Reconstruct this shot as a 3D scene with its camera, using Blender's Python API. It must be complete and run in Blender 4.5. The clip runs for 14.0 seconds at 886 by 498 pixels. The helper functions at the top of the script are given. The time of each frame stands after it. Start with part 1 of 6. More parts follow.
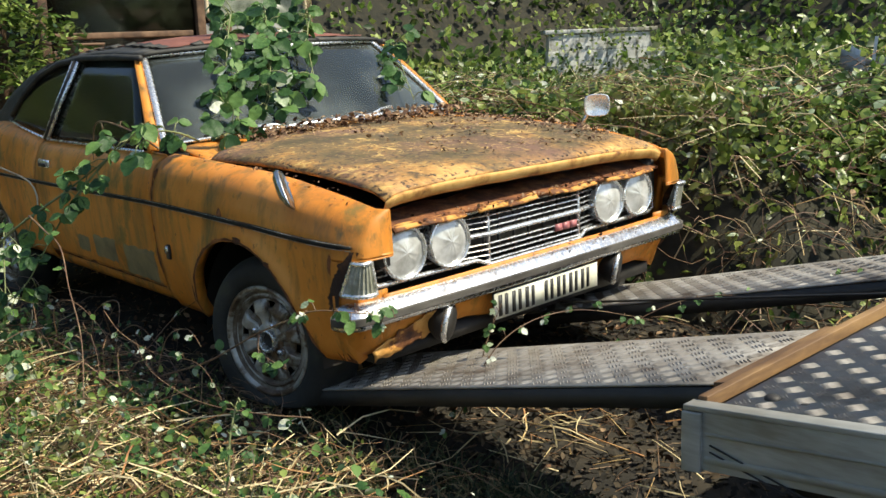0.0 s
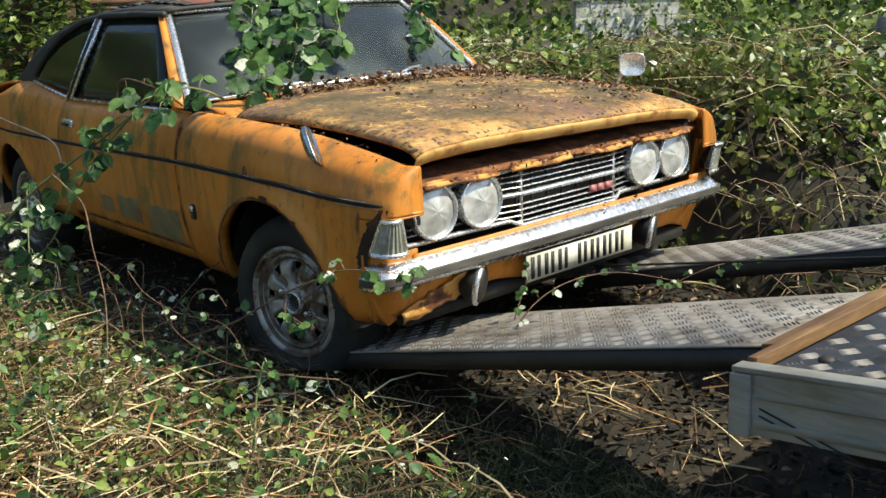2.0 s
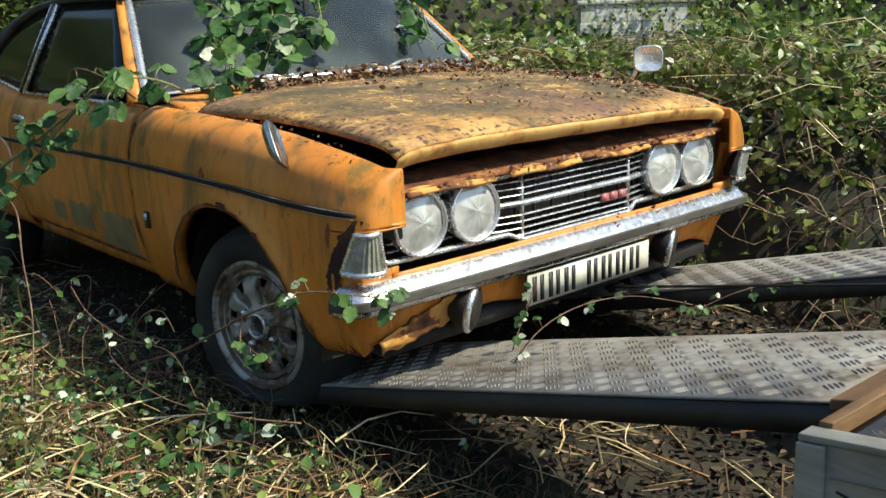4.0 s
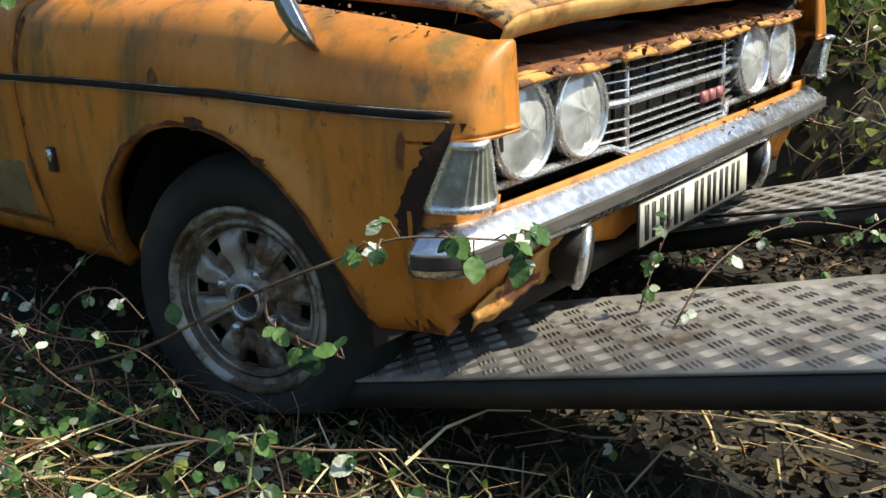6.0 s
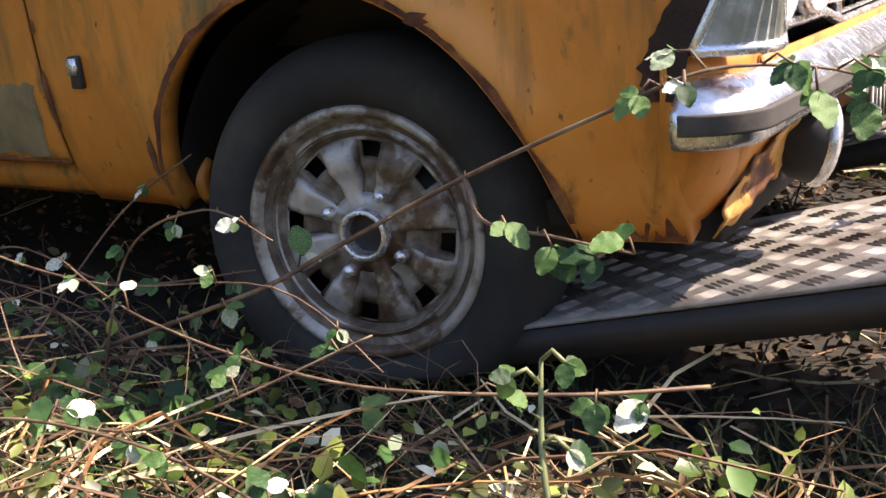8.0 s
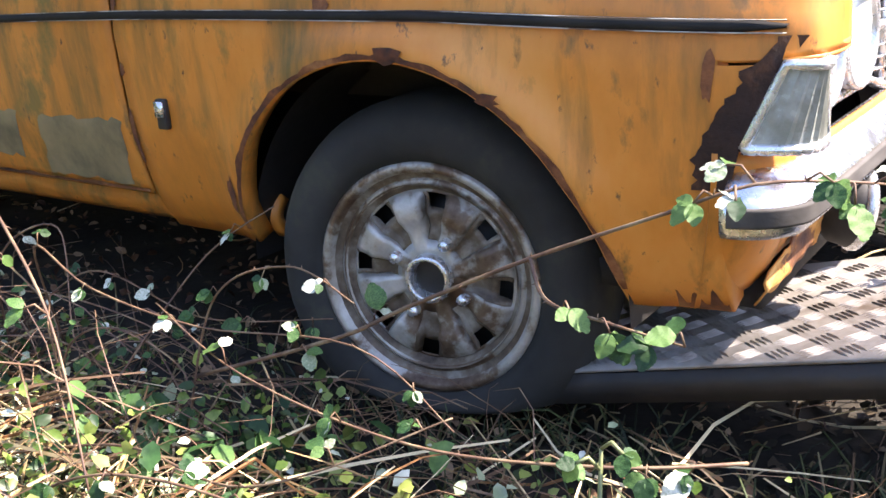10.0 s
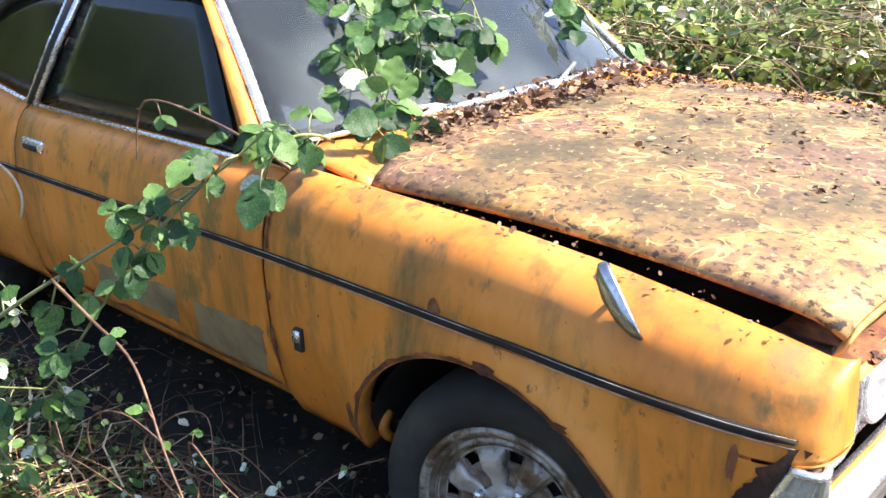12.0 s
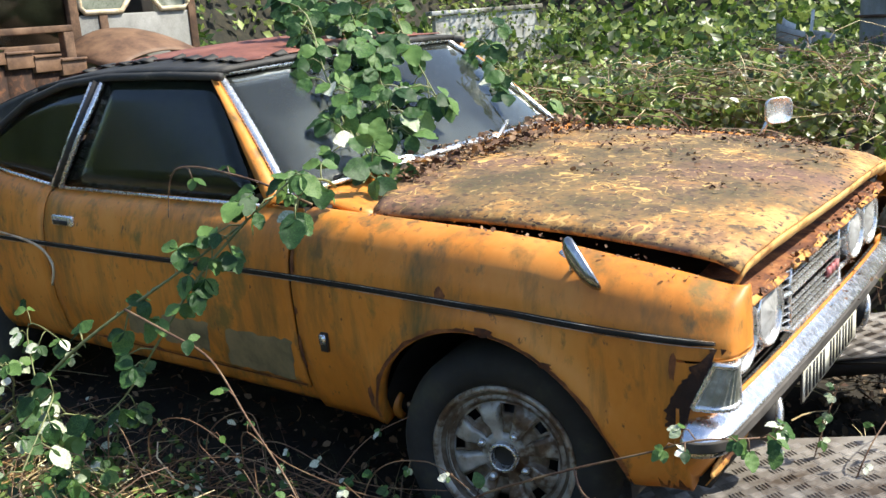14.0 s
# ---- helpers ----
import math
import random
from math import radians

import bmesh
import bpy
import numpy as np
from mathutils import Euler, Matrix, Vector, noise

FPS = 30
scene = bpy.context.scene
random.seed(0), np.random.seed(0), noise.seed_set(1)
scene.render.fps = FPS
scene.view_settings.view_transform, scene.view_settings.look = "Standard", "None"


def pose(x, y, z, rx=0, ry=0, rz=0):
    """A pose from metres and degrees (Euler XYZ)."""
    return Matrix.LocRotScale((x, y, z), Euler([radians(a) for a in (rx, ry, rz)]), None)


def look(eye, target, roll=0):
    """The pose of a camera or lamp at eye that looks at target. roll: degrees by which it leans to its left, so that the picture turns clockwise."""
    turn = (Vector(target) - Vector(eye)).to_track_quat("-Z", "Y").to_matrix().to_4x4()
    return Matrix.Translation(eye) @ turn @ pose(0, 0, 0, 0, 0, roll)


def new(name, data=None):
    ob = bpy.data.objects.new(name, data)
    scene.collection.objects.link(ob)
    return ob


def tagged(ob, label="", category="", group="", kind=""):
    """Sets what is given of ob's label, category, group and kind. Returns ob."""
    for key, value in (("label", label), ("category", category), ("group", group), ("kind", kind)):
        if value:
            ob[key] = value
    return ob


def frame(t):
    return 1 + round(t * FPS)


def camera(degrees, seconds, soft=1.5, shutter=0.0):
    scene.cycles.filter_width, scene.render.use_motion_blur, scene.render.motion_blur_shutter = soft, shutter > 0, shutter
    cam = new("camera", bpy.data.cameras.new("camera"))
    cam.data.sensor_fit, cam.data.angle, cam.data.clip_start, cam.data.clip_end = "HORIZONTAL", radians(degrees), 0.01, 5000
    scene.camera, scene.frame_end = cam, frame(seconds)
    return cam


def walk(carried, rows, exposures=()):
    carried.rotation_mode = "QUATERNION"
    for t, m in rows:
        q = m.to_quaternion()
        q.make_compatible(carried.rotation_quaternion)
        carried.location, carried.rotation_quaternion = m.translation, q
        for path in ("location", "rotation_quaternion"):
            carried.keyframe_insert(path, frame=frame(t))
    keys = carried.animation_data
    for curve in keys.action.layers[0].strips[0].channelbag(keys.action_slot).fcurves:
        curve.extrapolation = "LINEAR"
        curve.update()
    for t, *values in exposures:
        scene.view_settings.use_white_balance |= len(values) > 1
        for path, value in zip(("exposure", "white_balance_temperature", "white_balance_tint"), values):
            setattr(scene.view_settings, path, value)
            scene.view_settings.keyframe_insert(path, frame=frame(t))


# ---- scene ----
cam = camera(47.5, 14.0)
PATH = [
    (0, (2.887, -2.476, 1.262), (1.41, -1.191, 0.854), -2.4),
    (0.5, (2.831, -2.498, 1.238), (1.351, -1.218, 0.825), -2.3),
    (1, (2.799, -2.502, 1.214), (1.336, -1.204, 0.794), -2.0),
    (1.5, (2.806, -2.489, 1.211), (1.338, -1.203, 0.774), -3.4),
    (2, (2.808, -2.446, 1.209), (1.31, -1.204, 0.748), -2.3),
    (2.2, (2.776, -2.439, 1.215), (1.257, -1.213, 0.78), -1.3),
    (4.3, (2.34, -2.092, 1.074), (0.848, -0.838, 0.624), -2.0),
    (4.5, (2.211, -2.077, 1.024), (0.751, -0.806, 0.519), -2.3),
    (5, (1.901, -2.064, 0.967), (0.555, -0.69, 0.421), -2.8),
    (5.5, (1.674, -2.017, 0.931), (0.376, -0.589, 0.408), -4.0),
    (6, (1.523, -1.958, 0.889), (0.273, -0.49, 0.359), -2.7),
    (6.5, (1.284, -1.926, 0.776), (0.074, -0.436, 0.213), -2.0),
    (7, (1.118, -1.903, 0.688), (-0.069, -0.39, 0.139), -3.7),
    (7.5, (1.001, -1.906, 0.616), (-0.124, -0.325, 0.132), -3.9),
    (8, (0.943, -1.89, 0.633), (-0.185, -0.318, 0.124), -4.6),
    (8.2, (0.918, -1.9, 0.632), (-0.207, -0.332, 0.105), -4.7),
    (10.3, (0.987, -1.984, 0.842), (-0.202, -0.486, 0.257), -3.1),
    (10.5, (1.004, -1.993, 0.882), (-0.202, -0.504, 0.309), -2.6),
    (11, (1.019, -2.049, 1.091), (-0.206, -0.627, 0.401), -4.3),
    (11.5, (1.06, -2.057, 1.236), (-0.237, -0.654, 0.644), -1.0),
    (12, (1.09, -2.089, 1.416), (-0.213, -0.714, 0.775), -0.6),
    (12.5, (1.119, -2.173, 1.506), (-0.15, -0.723, 0.972), 0.3),
    (13, (1.221, -2.275, 1.462), (-0.048, -0.819, 0.942), -1.4),
    (13.5, (1.283, -2.516, 1.409), (0.091, -0.979, 0.942), -3.7),
    (14, (1.352, -2.7, 1.403), (0.159, -1.165, 0.932), -4.1),
]
STOPS = [(0.0, 0.46, 6750, 6), (4.5, 0.34, 6500, 3), (5.5, 0.36, 6500, 3), (6.5, 0.62, 6600, 12), (7.5, 1.08, 6900, 22), (8.2, 1.45, 6900, 25), (10.3, 2.1, 6300, 24), (11.0, 2.2, 6250, 25), (11.5, 2.08, 6200, 23), (12.0, 1.62, 6200, 19), (13.0, 1.15, 6250, 13), (14.0, 0.86, 6300, 11)]
walk(cam, [(t, look(eye, target, roll)) for t, eye, target, roll in PATH], STOPS)

# ---- sky and sun ----
TO_SUN = Vector((0.62, 0.42, 0.88)).normalized()
world = bpy.data.worlds.new("sky")
scene.world = world
world.use_nodes = True
wn = world.node_tree.nodes
sky = wn.new("ShaderNodeTexSky")
sky.sky_type, sky.sun_disc = "NISHITA", False
sky.sun_elevation = math.asin(TO_SUN.z)
sky.sun_rotation = math.atan2(TO_SUN.x, TO_SUN.y)
world.node_tree.links.new(sky.outputs[0], wn["Background"].inputs[0])
wn["Background"].inputs[1].default_value = 0.15
lamp = bpy.data.lights.new("sun", "SUN")
lamp.energy, lamp.angle, lamp.color = 4.9, radians(0.6), (1.0, 0.93, 0.77)
sun = new("sun", lamp)
sun.matrix_basis = look(TO_SUN * 30, (0, 0, 0))


# ---- materials ----
def material(name, stops, scale=6.0, rough=0.6, metal=0.0, bump=0.2, fine=60.0, stretch=(1, 1, 1), island=0.0, rough_var=0.1, detail=8.0, spec=0.5, through_light=0.0, band=(0.3, 0.7), over=(), lines=None, edges=()):
    """A surface from a ramp of colours over noise at two scales, with fine relief."""
    m = bpy.data.materials.new(name)
    m.use_nodes = True
    n, l = m.node_tree.nodes, m.node_tree.links
    b = n["Principled BSDF"]
    co = n.new("ShaderNodeTexCoord")
    mp = n.new("ShaderNodeMapping")
    mp.inputs["Scale"].default_value = stretch
    l.new(co.outputs["Object"], mp.inputs[0])
    big = n.new("ShaderNodeTexNoise")
    big.inputs["Scale"].default_value, big.inputs["Detail"].default_value, big.inputs["Roughness"].default_value = scale, detail, 0.62
    l.new(mp.outputs[0], big.inputs["Vector"])
    small = n.new("ShaderNodeTexNoise")
    small.inputs["Scale"].default_value, small.inputs["Detail"].default_value = fine, 4.0
    l.new(mp.outputs[0], small.inputs["Vector"])
    mix = n.new("ShaderNodeMath")
    mix.operation = "MULTIPLY_ADD"
    mix.inputs[1].default_value = 0.22
    l.new(small.outputs[0], mix.inputs[0])
    l.new(big.outputs[0], mix.inputs[2])
    val = mix.outputs[0]
    if island:
        geo = n.new("ShaderNodeNewGeometry")
        inf = n.new("ShaderNodeObjectInfo")
        both = n.new("ShaderNodeMath")
        both.operation = "ADD"
        l.new(geo.outputs["Random Per Island"], both.inputs[0])
        l.new(inf.outputs["Random"], both.inputs[1])
        frac = n.new("ShaderNodeMath")
        frac.operation = "FRACT"
        l.new(both.outputs[0], frac.inputs[0])
        add = n.new("ShaderNodeMath")
        add.operation = "MULTIPLY_ADD"
        add.inputs[1].default_value = island
        l.new(frac.outputs[0], add.inputs[0])
        sub = n.new("ShaderNodeMath")
        sub.operation = "SUBTRACT"
        l.new(val, add.inputs[2])
        l.new(add.outputs[0], sub.inputs[0])
        sub.inputs[1].default_value = island / 2
        val = sub.outputs[0]
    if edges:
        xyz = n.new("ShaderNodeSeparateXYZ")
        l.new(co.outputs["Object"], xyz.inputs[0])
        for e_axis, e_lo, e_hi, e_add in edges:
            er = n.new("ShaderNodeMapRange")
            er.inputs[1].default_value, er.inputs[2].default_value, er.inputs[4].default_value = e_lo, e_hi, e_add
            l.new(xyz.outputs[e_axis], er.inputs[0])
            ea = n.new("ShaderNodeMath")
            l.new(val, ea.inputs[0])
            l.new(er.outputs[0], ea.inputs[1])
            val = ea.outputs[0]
    rng = n.new("ShaderNodeMapRange")
    rng.inputs[1].default_value, rng.inputs[2].default_value = band[0] + 0.11, band[1] + 0.11
    l.new(val, rng.inputs[0])
    ramp = n.new("ShaderNodeValToRGB")
    els = ramp.color_ramp.elements
    while len(els) < len(stops):
        els.new(0.5)
    for e, (p, c) in zip(els, stops):
        e.position, e.color = p, (*c, 1)
    l.new(rng.outputs[0], ramp.inputs[0])
    tone = ramp.outputs[0]
    for o_scale, o_stretch, lo, hi, o_colour in over:
        om = n.new("ShaderNodeMapping")
        om.inputs["Scale"].default_value = o_stretch
        l.new(co.outputs["Object"], om.inputs[0])
        on = n.new("ShaderNodeTexNoise")
        on.inputs["Scale"].default_value, on.inputs["Detail"].default_value, on.inputs["Roughness"].default_value = o_scale, 7.0, 0.65
        l.new(om.outputs[0], on.inputs["Vector"])
        og = n.new("ShaderNodeMapRange")
        og.inputs[1].default_value, og.inputs[2].default_value = lo, hi
        l.new(on.outputs[0], og.inputs[0])
        ox = n.new("ShaderNodeMixRGB")
        ox.inputs[2].default_value = (*o_colour, 1)
        l.new(og.outputs[0], ox.inputs[0])
        l.new(tone, ox.inputs[1])
        tone = ox.outputs[0]
    if lines:
        ln = n.new("ShaderNodeTexNoise")
        ln.inputs["Scale"].default_value, ln.inputs["Detail"].default_value, ln.inputs["Distortion"].default_value = lines[0], 1.0, 0.6
        l.new(co.outputs["Object"], ln.inputs["Vector"])
        dist = n.new("ShaderNodeMath")
        dist.operation = "COMPARE"
        dist.inputs[1].default_value, dist.inputs[2].default_value = 0.5, lines[1]
        l.new(ln.outputs[0], dist.inputs[0])
        gate = n.new("ShaderNodeMath")
        gate.operation = "MULTIPLY"
        gr = n.new("ShaderNodeMapRange")
        gr.inputs[1].default_value, gr.inputs[2].default_value = 0.47, 0.56
        l.new(big.outputs[0], gr.inputs[0])
        l.new(gr.outputs[0], gate.inputs[0])
        l.new(dist.outputs[0], gate.inputs[1])
        lx = n.new("ShaderNodeMixRGB")
        lx.inputs[2].default_value = (*lines[2], 1)
        l.new(gate.outputs[0], lx.inputs[0])
        l.new(tone, lx.inputs[1])
        tone = lx.outputs[0]
    l.new(tone, b.inputs["Base Color"])
    b.inputs["Metallic"].default_value = metal
    b.inputs["Specular IOR Level"].default_value = spec
    rr = n.new("ShaderNodeMapRange")
    rr.inputs[3].default_value, rr.inputs[4].default_value = max(0.02, rough - rough_var), min(1.0, rough + rough_var)
    l.new(small.outputs[0], rr.inputs[0])
    l.new(rr.outputs[0], b.inputs["Roughness"])
    if bump:
        bp = n.new("ShaderNodeBump")
        bp.inputs["Strength"].default_value, bp.inputs["Distance"].default_value = bump, 0.01
        l.new(val if not island else mix.outputs[0], bp.inputs["Height"])
        l.new(bp.outputs[0], b.inputs["Normal"])
    if through_light:
        tr = n.new("ShaderNodeBsdfTranslucent")
        l.new(ramp.outputs[0], tr.inputs[0])
        sh = n.new("ShaderNodeMixShader")
        sh.inputs[0].default_value = through_light
        l.new(b.outputs[0], sh.inputs[1])
        l.new(tr.outputs[0], sh.inputs[2])
        l.new(sh.outputs[0], n["Material Output"].inputs[0])
    return m


def glass(name, tint, rough=0.02, dust=(0.05, 0.3), dust_colour=(0.30, 0.31, 0.28), scale=4.0):
    """A dirty pane: tinted clear glass with its gloss and a film of dust in patches."""
    m = bpy.data.materials.new(name)
    m.use_nodes = True
    n, l = m.node_tree.nodes, m.node_tree.links
    clear, film, gloss = n.new("ShaderNodeBsdfTransparent"), n.new("ShaderNodeBsdfDiffuse"), n.new("ShaderNodeBsdfGlossy")
    clear.inputs[0].default_value = (*tint, 1)
    film.inputs[0].default_value = (*dust_colour, 1)
    gloss.inputs["Roughness"].default_value = rough
    co = n.new("ShaderNodeTexCoord")
    noise_tex = n.new("ShaderNodeTexNoise")
    noise_tex.inputs["Scale"].default_value, noise_tex.inputs["Detail"].default_value = scale, 4.0
    l.new(co.outputs["Object"], noise_tex.inputs["Vector"])
    rng = n.new("ShaderNodeMapRange")
    rng.inputs[1].default_value, rng.inputs[2].default_value = 0.42, 0.68
    rng.inputs[3].default_value, rng.inputs[4].default_value = dust
    l.new(noise_tex.outputs[0], rng.inputs[0])
    dirty = n.new("ShaderNodeMixShader")
    l.new(rng.outputs[0], dirty.inputs[0])
    l.new(clear.outputs[0], dirty.inputs[1])
    l.new(film.outputs[0], dirty.inputs[2])
    fres = n.new("ShaderNodeFresnel")
    fres.inputs[0].default_value = 1.52
    out = n.new("ShaderNodeMixShader")
    l.new(fres.outputs[0], out.inputs[0])
    l.new(dirty.outputs[0], out.inputs[1])
    l.new(gloss.outputs[0], out.inputs[2])
    l.new(out.outputs[0], n["Material Output"].inputs[0])
    return m


PAINT = material("weathered_orange_paint", [(0.0, (0.30, 0.125, 0.02)), (0.22, (0.50, 0.175, 0.02)), (0.5, (0.63, 0.222, 0.026)), (1.0, (0.70, 0.295, 0.058))], scale=3.2, rough=0.48, bump=0.08, fine=45, stretch=(1, 1, 0.5), detail=10.0, band=(0.25, 0.7), over=((6.0, (1.6, 1.6, 0.28), 0.50, 0.72, (0.13, 0.09, 0.024)), (5.0, (1, 1, 0.7), 0.57, 0.66, (0.22, 0.135, 0.03)), (15.0, (1, 1, 0.5), 0.58, 0.70, (0.17, 0.10, 0.03)), (42.0, (1, 1, 0.6), 0.64, 0.70, (0.16, 0.075, 0.025)), (24.0, (1, 1, 0.7), 0.68, 0.72, (0.09, 0.035, 0.014))))
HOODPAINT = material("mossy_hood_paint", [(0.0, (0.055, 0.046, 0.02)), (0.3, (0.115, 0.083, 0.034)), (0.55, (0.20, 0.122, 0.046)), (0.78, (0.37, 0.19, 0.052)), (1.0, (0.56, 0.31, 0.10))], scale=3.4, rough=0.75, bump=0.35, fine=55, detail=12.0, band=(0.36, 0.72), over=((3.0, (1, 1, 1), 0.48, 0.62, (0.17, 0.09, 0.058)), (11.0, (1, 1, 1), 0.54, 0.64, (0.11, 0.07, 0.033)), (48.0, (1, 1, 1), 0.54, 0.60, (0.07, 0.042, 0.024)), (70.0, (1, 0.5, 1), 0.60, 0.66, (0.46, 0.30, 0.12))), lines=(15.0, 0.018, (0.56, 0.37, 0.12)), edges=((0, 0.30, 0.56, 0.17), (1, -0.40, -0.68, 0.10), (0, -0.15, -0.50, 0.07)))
LIP = material("pale_ochre_lip", [(0.0, (0.14, 0.055, 0.02)), (0.2, (0.40, 0.19, 0.05)), (0.45, (0.62, 0.35, 0.10)), (1.0, (0.74, 0.47, 0.18))], scale=9, rough=0.75, bump=0.4, fine=40)
GRASS = material("dull_grass_blade", [(0.0, (0.014, 0.024, 0.007)), (0.5, (0.04, 0.058, 0.015)), (0.8, (0.09, 0.10, 0.03)), (1.0, (0.20, 0.15, 0.07))], scale=6, rough=0.7, bump=0.1, island=0.7)
DARKHOLE = material("black_rust_and_shade", [(0.0, (0.012, 0.007, 0.005)), (0.55, (0.035, 0.016, 0.009)), (1.0, (0.12, 0.05, 0.02))], scale=16, rough=0.95, bump=0.9, fine=80)
RUSTMAT = material("flaking_rust", [(0.0, (0.03, 0.014, 0.01)), (0.4, (0.12, 0.04, 0.015)), (0.7, (0.24, 0.09, 0.03)), (1.0, (0.36, 0.17, 0.06))], scale=14, rough=0.9, bump=0.8, fine=90)
PEEL = material("rust_with_peeling_paint", [(0.0, (0.06, 0.022, 0.012)), (0.38, (0.20, 0.075, 0.022)), (0.46, (0.55, 0.25, 0.05)), (1.0, (0.72, 0.40, 0.12))], scale=11, rough=0.75, bump=0.8, fine=40)
PRIMER = material("grey_green_primer", [(0.0, (0.13, 0.10, 0.055)), (0.5, (0.24, 0.19, 0.10)), (1.0, (0.34, 0.25, 0.13))], scale=9, rough=0.6, bump=0.1)
CHROME = material("dull_chrome", [(0.0, (0.50, 0.48, 0.44)), (0.45, (0.76, 0.76, 0.75)), (1.0, (0.90, 0.91, 0.92))], scale=9, rough=0.27, metal=0.8, bump=0.05, rough_var=0.12)
PITTED = material("pitted_bumper_chrome", [(0.0, (0.30, 0.22, 0.15)), (0.22, (0.60, 0.58, 0.55)), (0.6, (0.76, 0.77, 0.79)), (1.0, (0.87, 0.89, 0.92))], scale=7, rough=0.26, metal=0.92, bump=0.04, rough_var=0.14)
BANDRUBBER = material("greyed_rubber_band", [(0.0, (0.03, 0.026, 0.021)), (0.5, (0.065, 0.058, 0.05)), (1.0, (0.12, 0.11, 0.095))], scale=14, rough=0.75, bump=0.2, stretch=(1, 0.3, 1))
RUBBER = material("old_black_rubber", [(0.0, (0.010, 0.010, 0.009)), (1.0, (0.026, 0.024, 0.021))], scale=12, rough=0.7, bump=0.15, spec=0.25)
TYRE = material("perished_tyre_rubber", [(0.0, (0.014, 0.014, 0.012)), (0.6, (0.03, 0.029, 0.025)), (1.0, (0.055, 0.055, 0.035))], scale=6, rough=0.85, bump=0.2)
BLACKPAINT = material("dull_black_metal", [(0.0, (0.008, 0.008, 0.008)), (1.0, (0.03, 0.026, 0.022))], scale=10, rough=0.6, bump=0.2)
VINYL = material("cracked_black_vinyl", [(0.0, (0.012, 0.012, 0.012)), (0.7, (0.035, 0.034, 0.03)), (1.0, (0.10, 0.09, 0.07))], scale=8, rough=0.65, bump=0.5, fine=120)
ROOFRUST = material("red_primer_roof", [(0.0, (0.10, 0.035, 0.025)), (0.5, (0.21, 0.075, 0.05)), (1.0, (0.30, 0.13, 0.09))], scale=6, rough=0.7, bump=0.3)
RIMMAT = material("stained_steel_rim", [(0.0, (0.07, 0.035, 0.018)), (0.34, (0.16, 0.11, 0.07)), (0.52, (0.38, 0.355, 0.30)), (1.0, (0.60, 0.58, 0.53))], scale=11, rough=0.45, metal=0.35, bump=0.35)
LAMPGLASS = material("milky_lamp_glass", [(0.0, (0.26, 0.26, 0.24)), (0.45, (0.50, 0.50, 0.48)), (1.0, (0.78, 0.78, 0.77))], scale=9, rough=0.14, metal=0.3, bump=0.06, fine=30)
INDGLASS = material("grimy_indicator_glass", [(0.0, (0.08, 0.08, 0.055)), (0.5, (0.24, 0.24, 0.19)), (1.0, (0.44, 0.44, 0.38))], scale=9, rough=0.25, bump=0.1)
PLATE = material("faded_white_plate", [(0.0, (0.62, 0.58, 0.42)), (0.5, (0.76, 0.74, 0.60)), (1.0, (0.82, 0.81, 0.72))], scale=12, rough=0.4, bump=0.03)
INK = material("black_plate_ink", [(0.0, (0.012, 0.012, 0.012)), (1.0, (0.03, 0.03, 0.028))], rough=0.5, bump=0)
PINK = material("faded_red_badge", [(0.0, (0.30, 0.08, 0.09)), (1.0, (0.5, 0.2, 0.2))], rough=0.4, bump=0)
# film is dust, tinted olive to stand in for reflected greenery
WINDOW = glass("dusty_side_glass", (0.40, 0.42, 0.36), 0.13, (0.05, 0.16), (0.10, 0.12, 0.07), 6.0)
# film is dust plus painted haze for reflected sky and leaves
SCREEN = glass("dusty_hazed_windscreen_glass", (0.60, 0.64, 0.62), 0.02, (0.08, 0.27), (0.32, 0.37, 0.36), 2.5)
INTERIOR = material("dark_cabin_trim_and_shade", [(0.0, (0.01, 0.009, 0.008)), (1.0, (0.035, 0.028, 0.022))], rough=0.8)
ALU = material("worn_checker_plate", [(0.0, (0.13, 0.10, 0.075)), (0.35, (0.26, 0.235, 0.205)), (1.0, (0.42, 0.395, 0.36))], scale=5, rough=0.58, metal=0.3, bump=0.2, rough_var=0.2)
STEEL = material("black_ramp_steel", [(0.0, (0.010, 0.009, 0.008)), (1.0, (0.035, 0.03, 0.026))], scale=8, rough=0.6, bump=0.2)
SIDEALU = material("scratched_trailer_side", [(0.0, (0.22, 0.20, 0.16)), (0.5, (0.40, 0.39, 0.35)), (1.0, (0.56, 0.56, 0.53))], scale=4, rough=0.45, metal=0.3, bump=0.1, stretch=(0.3, 1, 2))
BROWNBAR = material("rusty_brown_bar", [(0.0, (0.06, 0.03, 0.016)), (0.5, (0.16, 0.085, 0.035)), (1.0, (0.34, 0.20, 0.08))], scale=9, rough=0.7, bump=0.3, stretch=(1, 0.2, 1))
# soil darkened evenly, partly in place of shade beside the ramps
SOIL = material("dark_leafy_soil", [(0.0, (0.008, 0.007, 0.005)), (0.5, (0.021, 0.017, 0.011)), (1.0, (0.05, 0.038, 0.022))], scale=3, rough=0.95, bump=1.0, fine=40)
# near-black tone stands in for the shade behind leaves
MOUND = material("deep_foliage_shade", [(0.0, (0.006, 0.007, 0.004)), (0.6, (0.022, 0.02, 0.011)), (1.0, (0.05, 0.04, 0.02))], scale=7, rough=0.95, bump=1.0, fine=30)
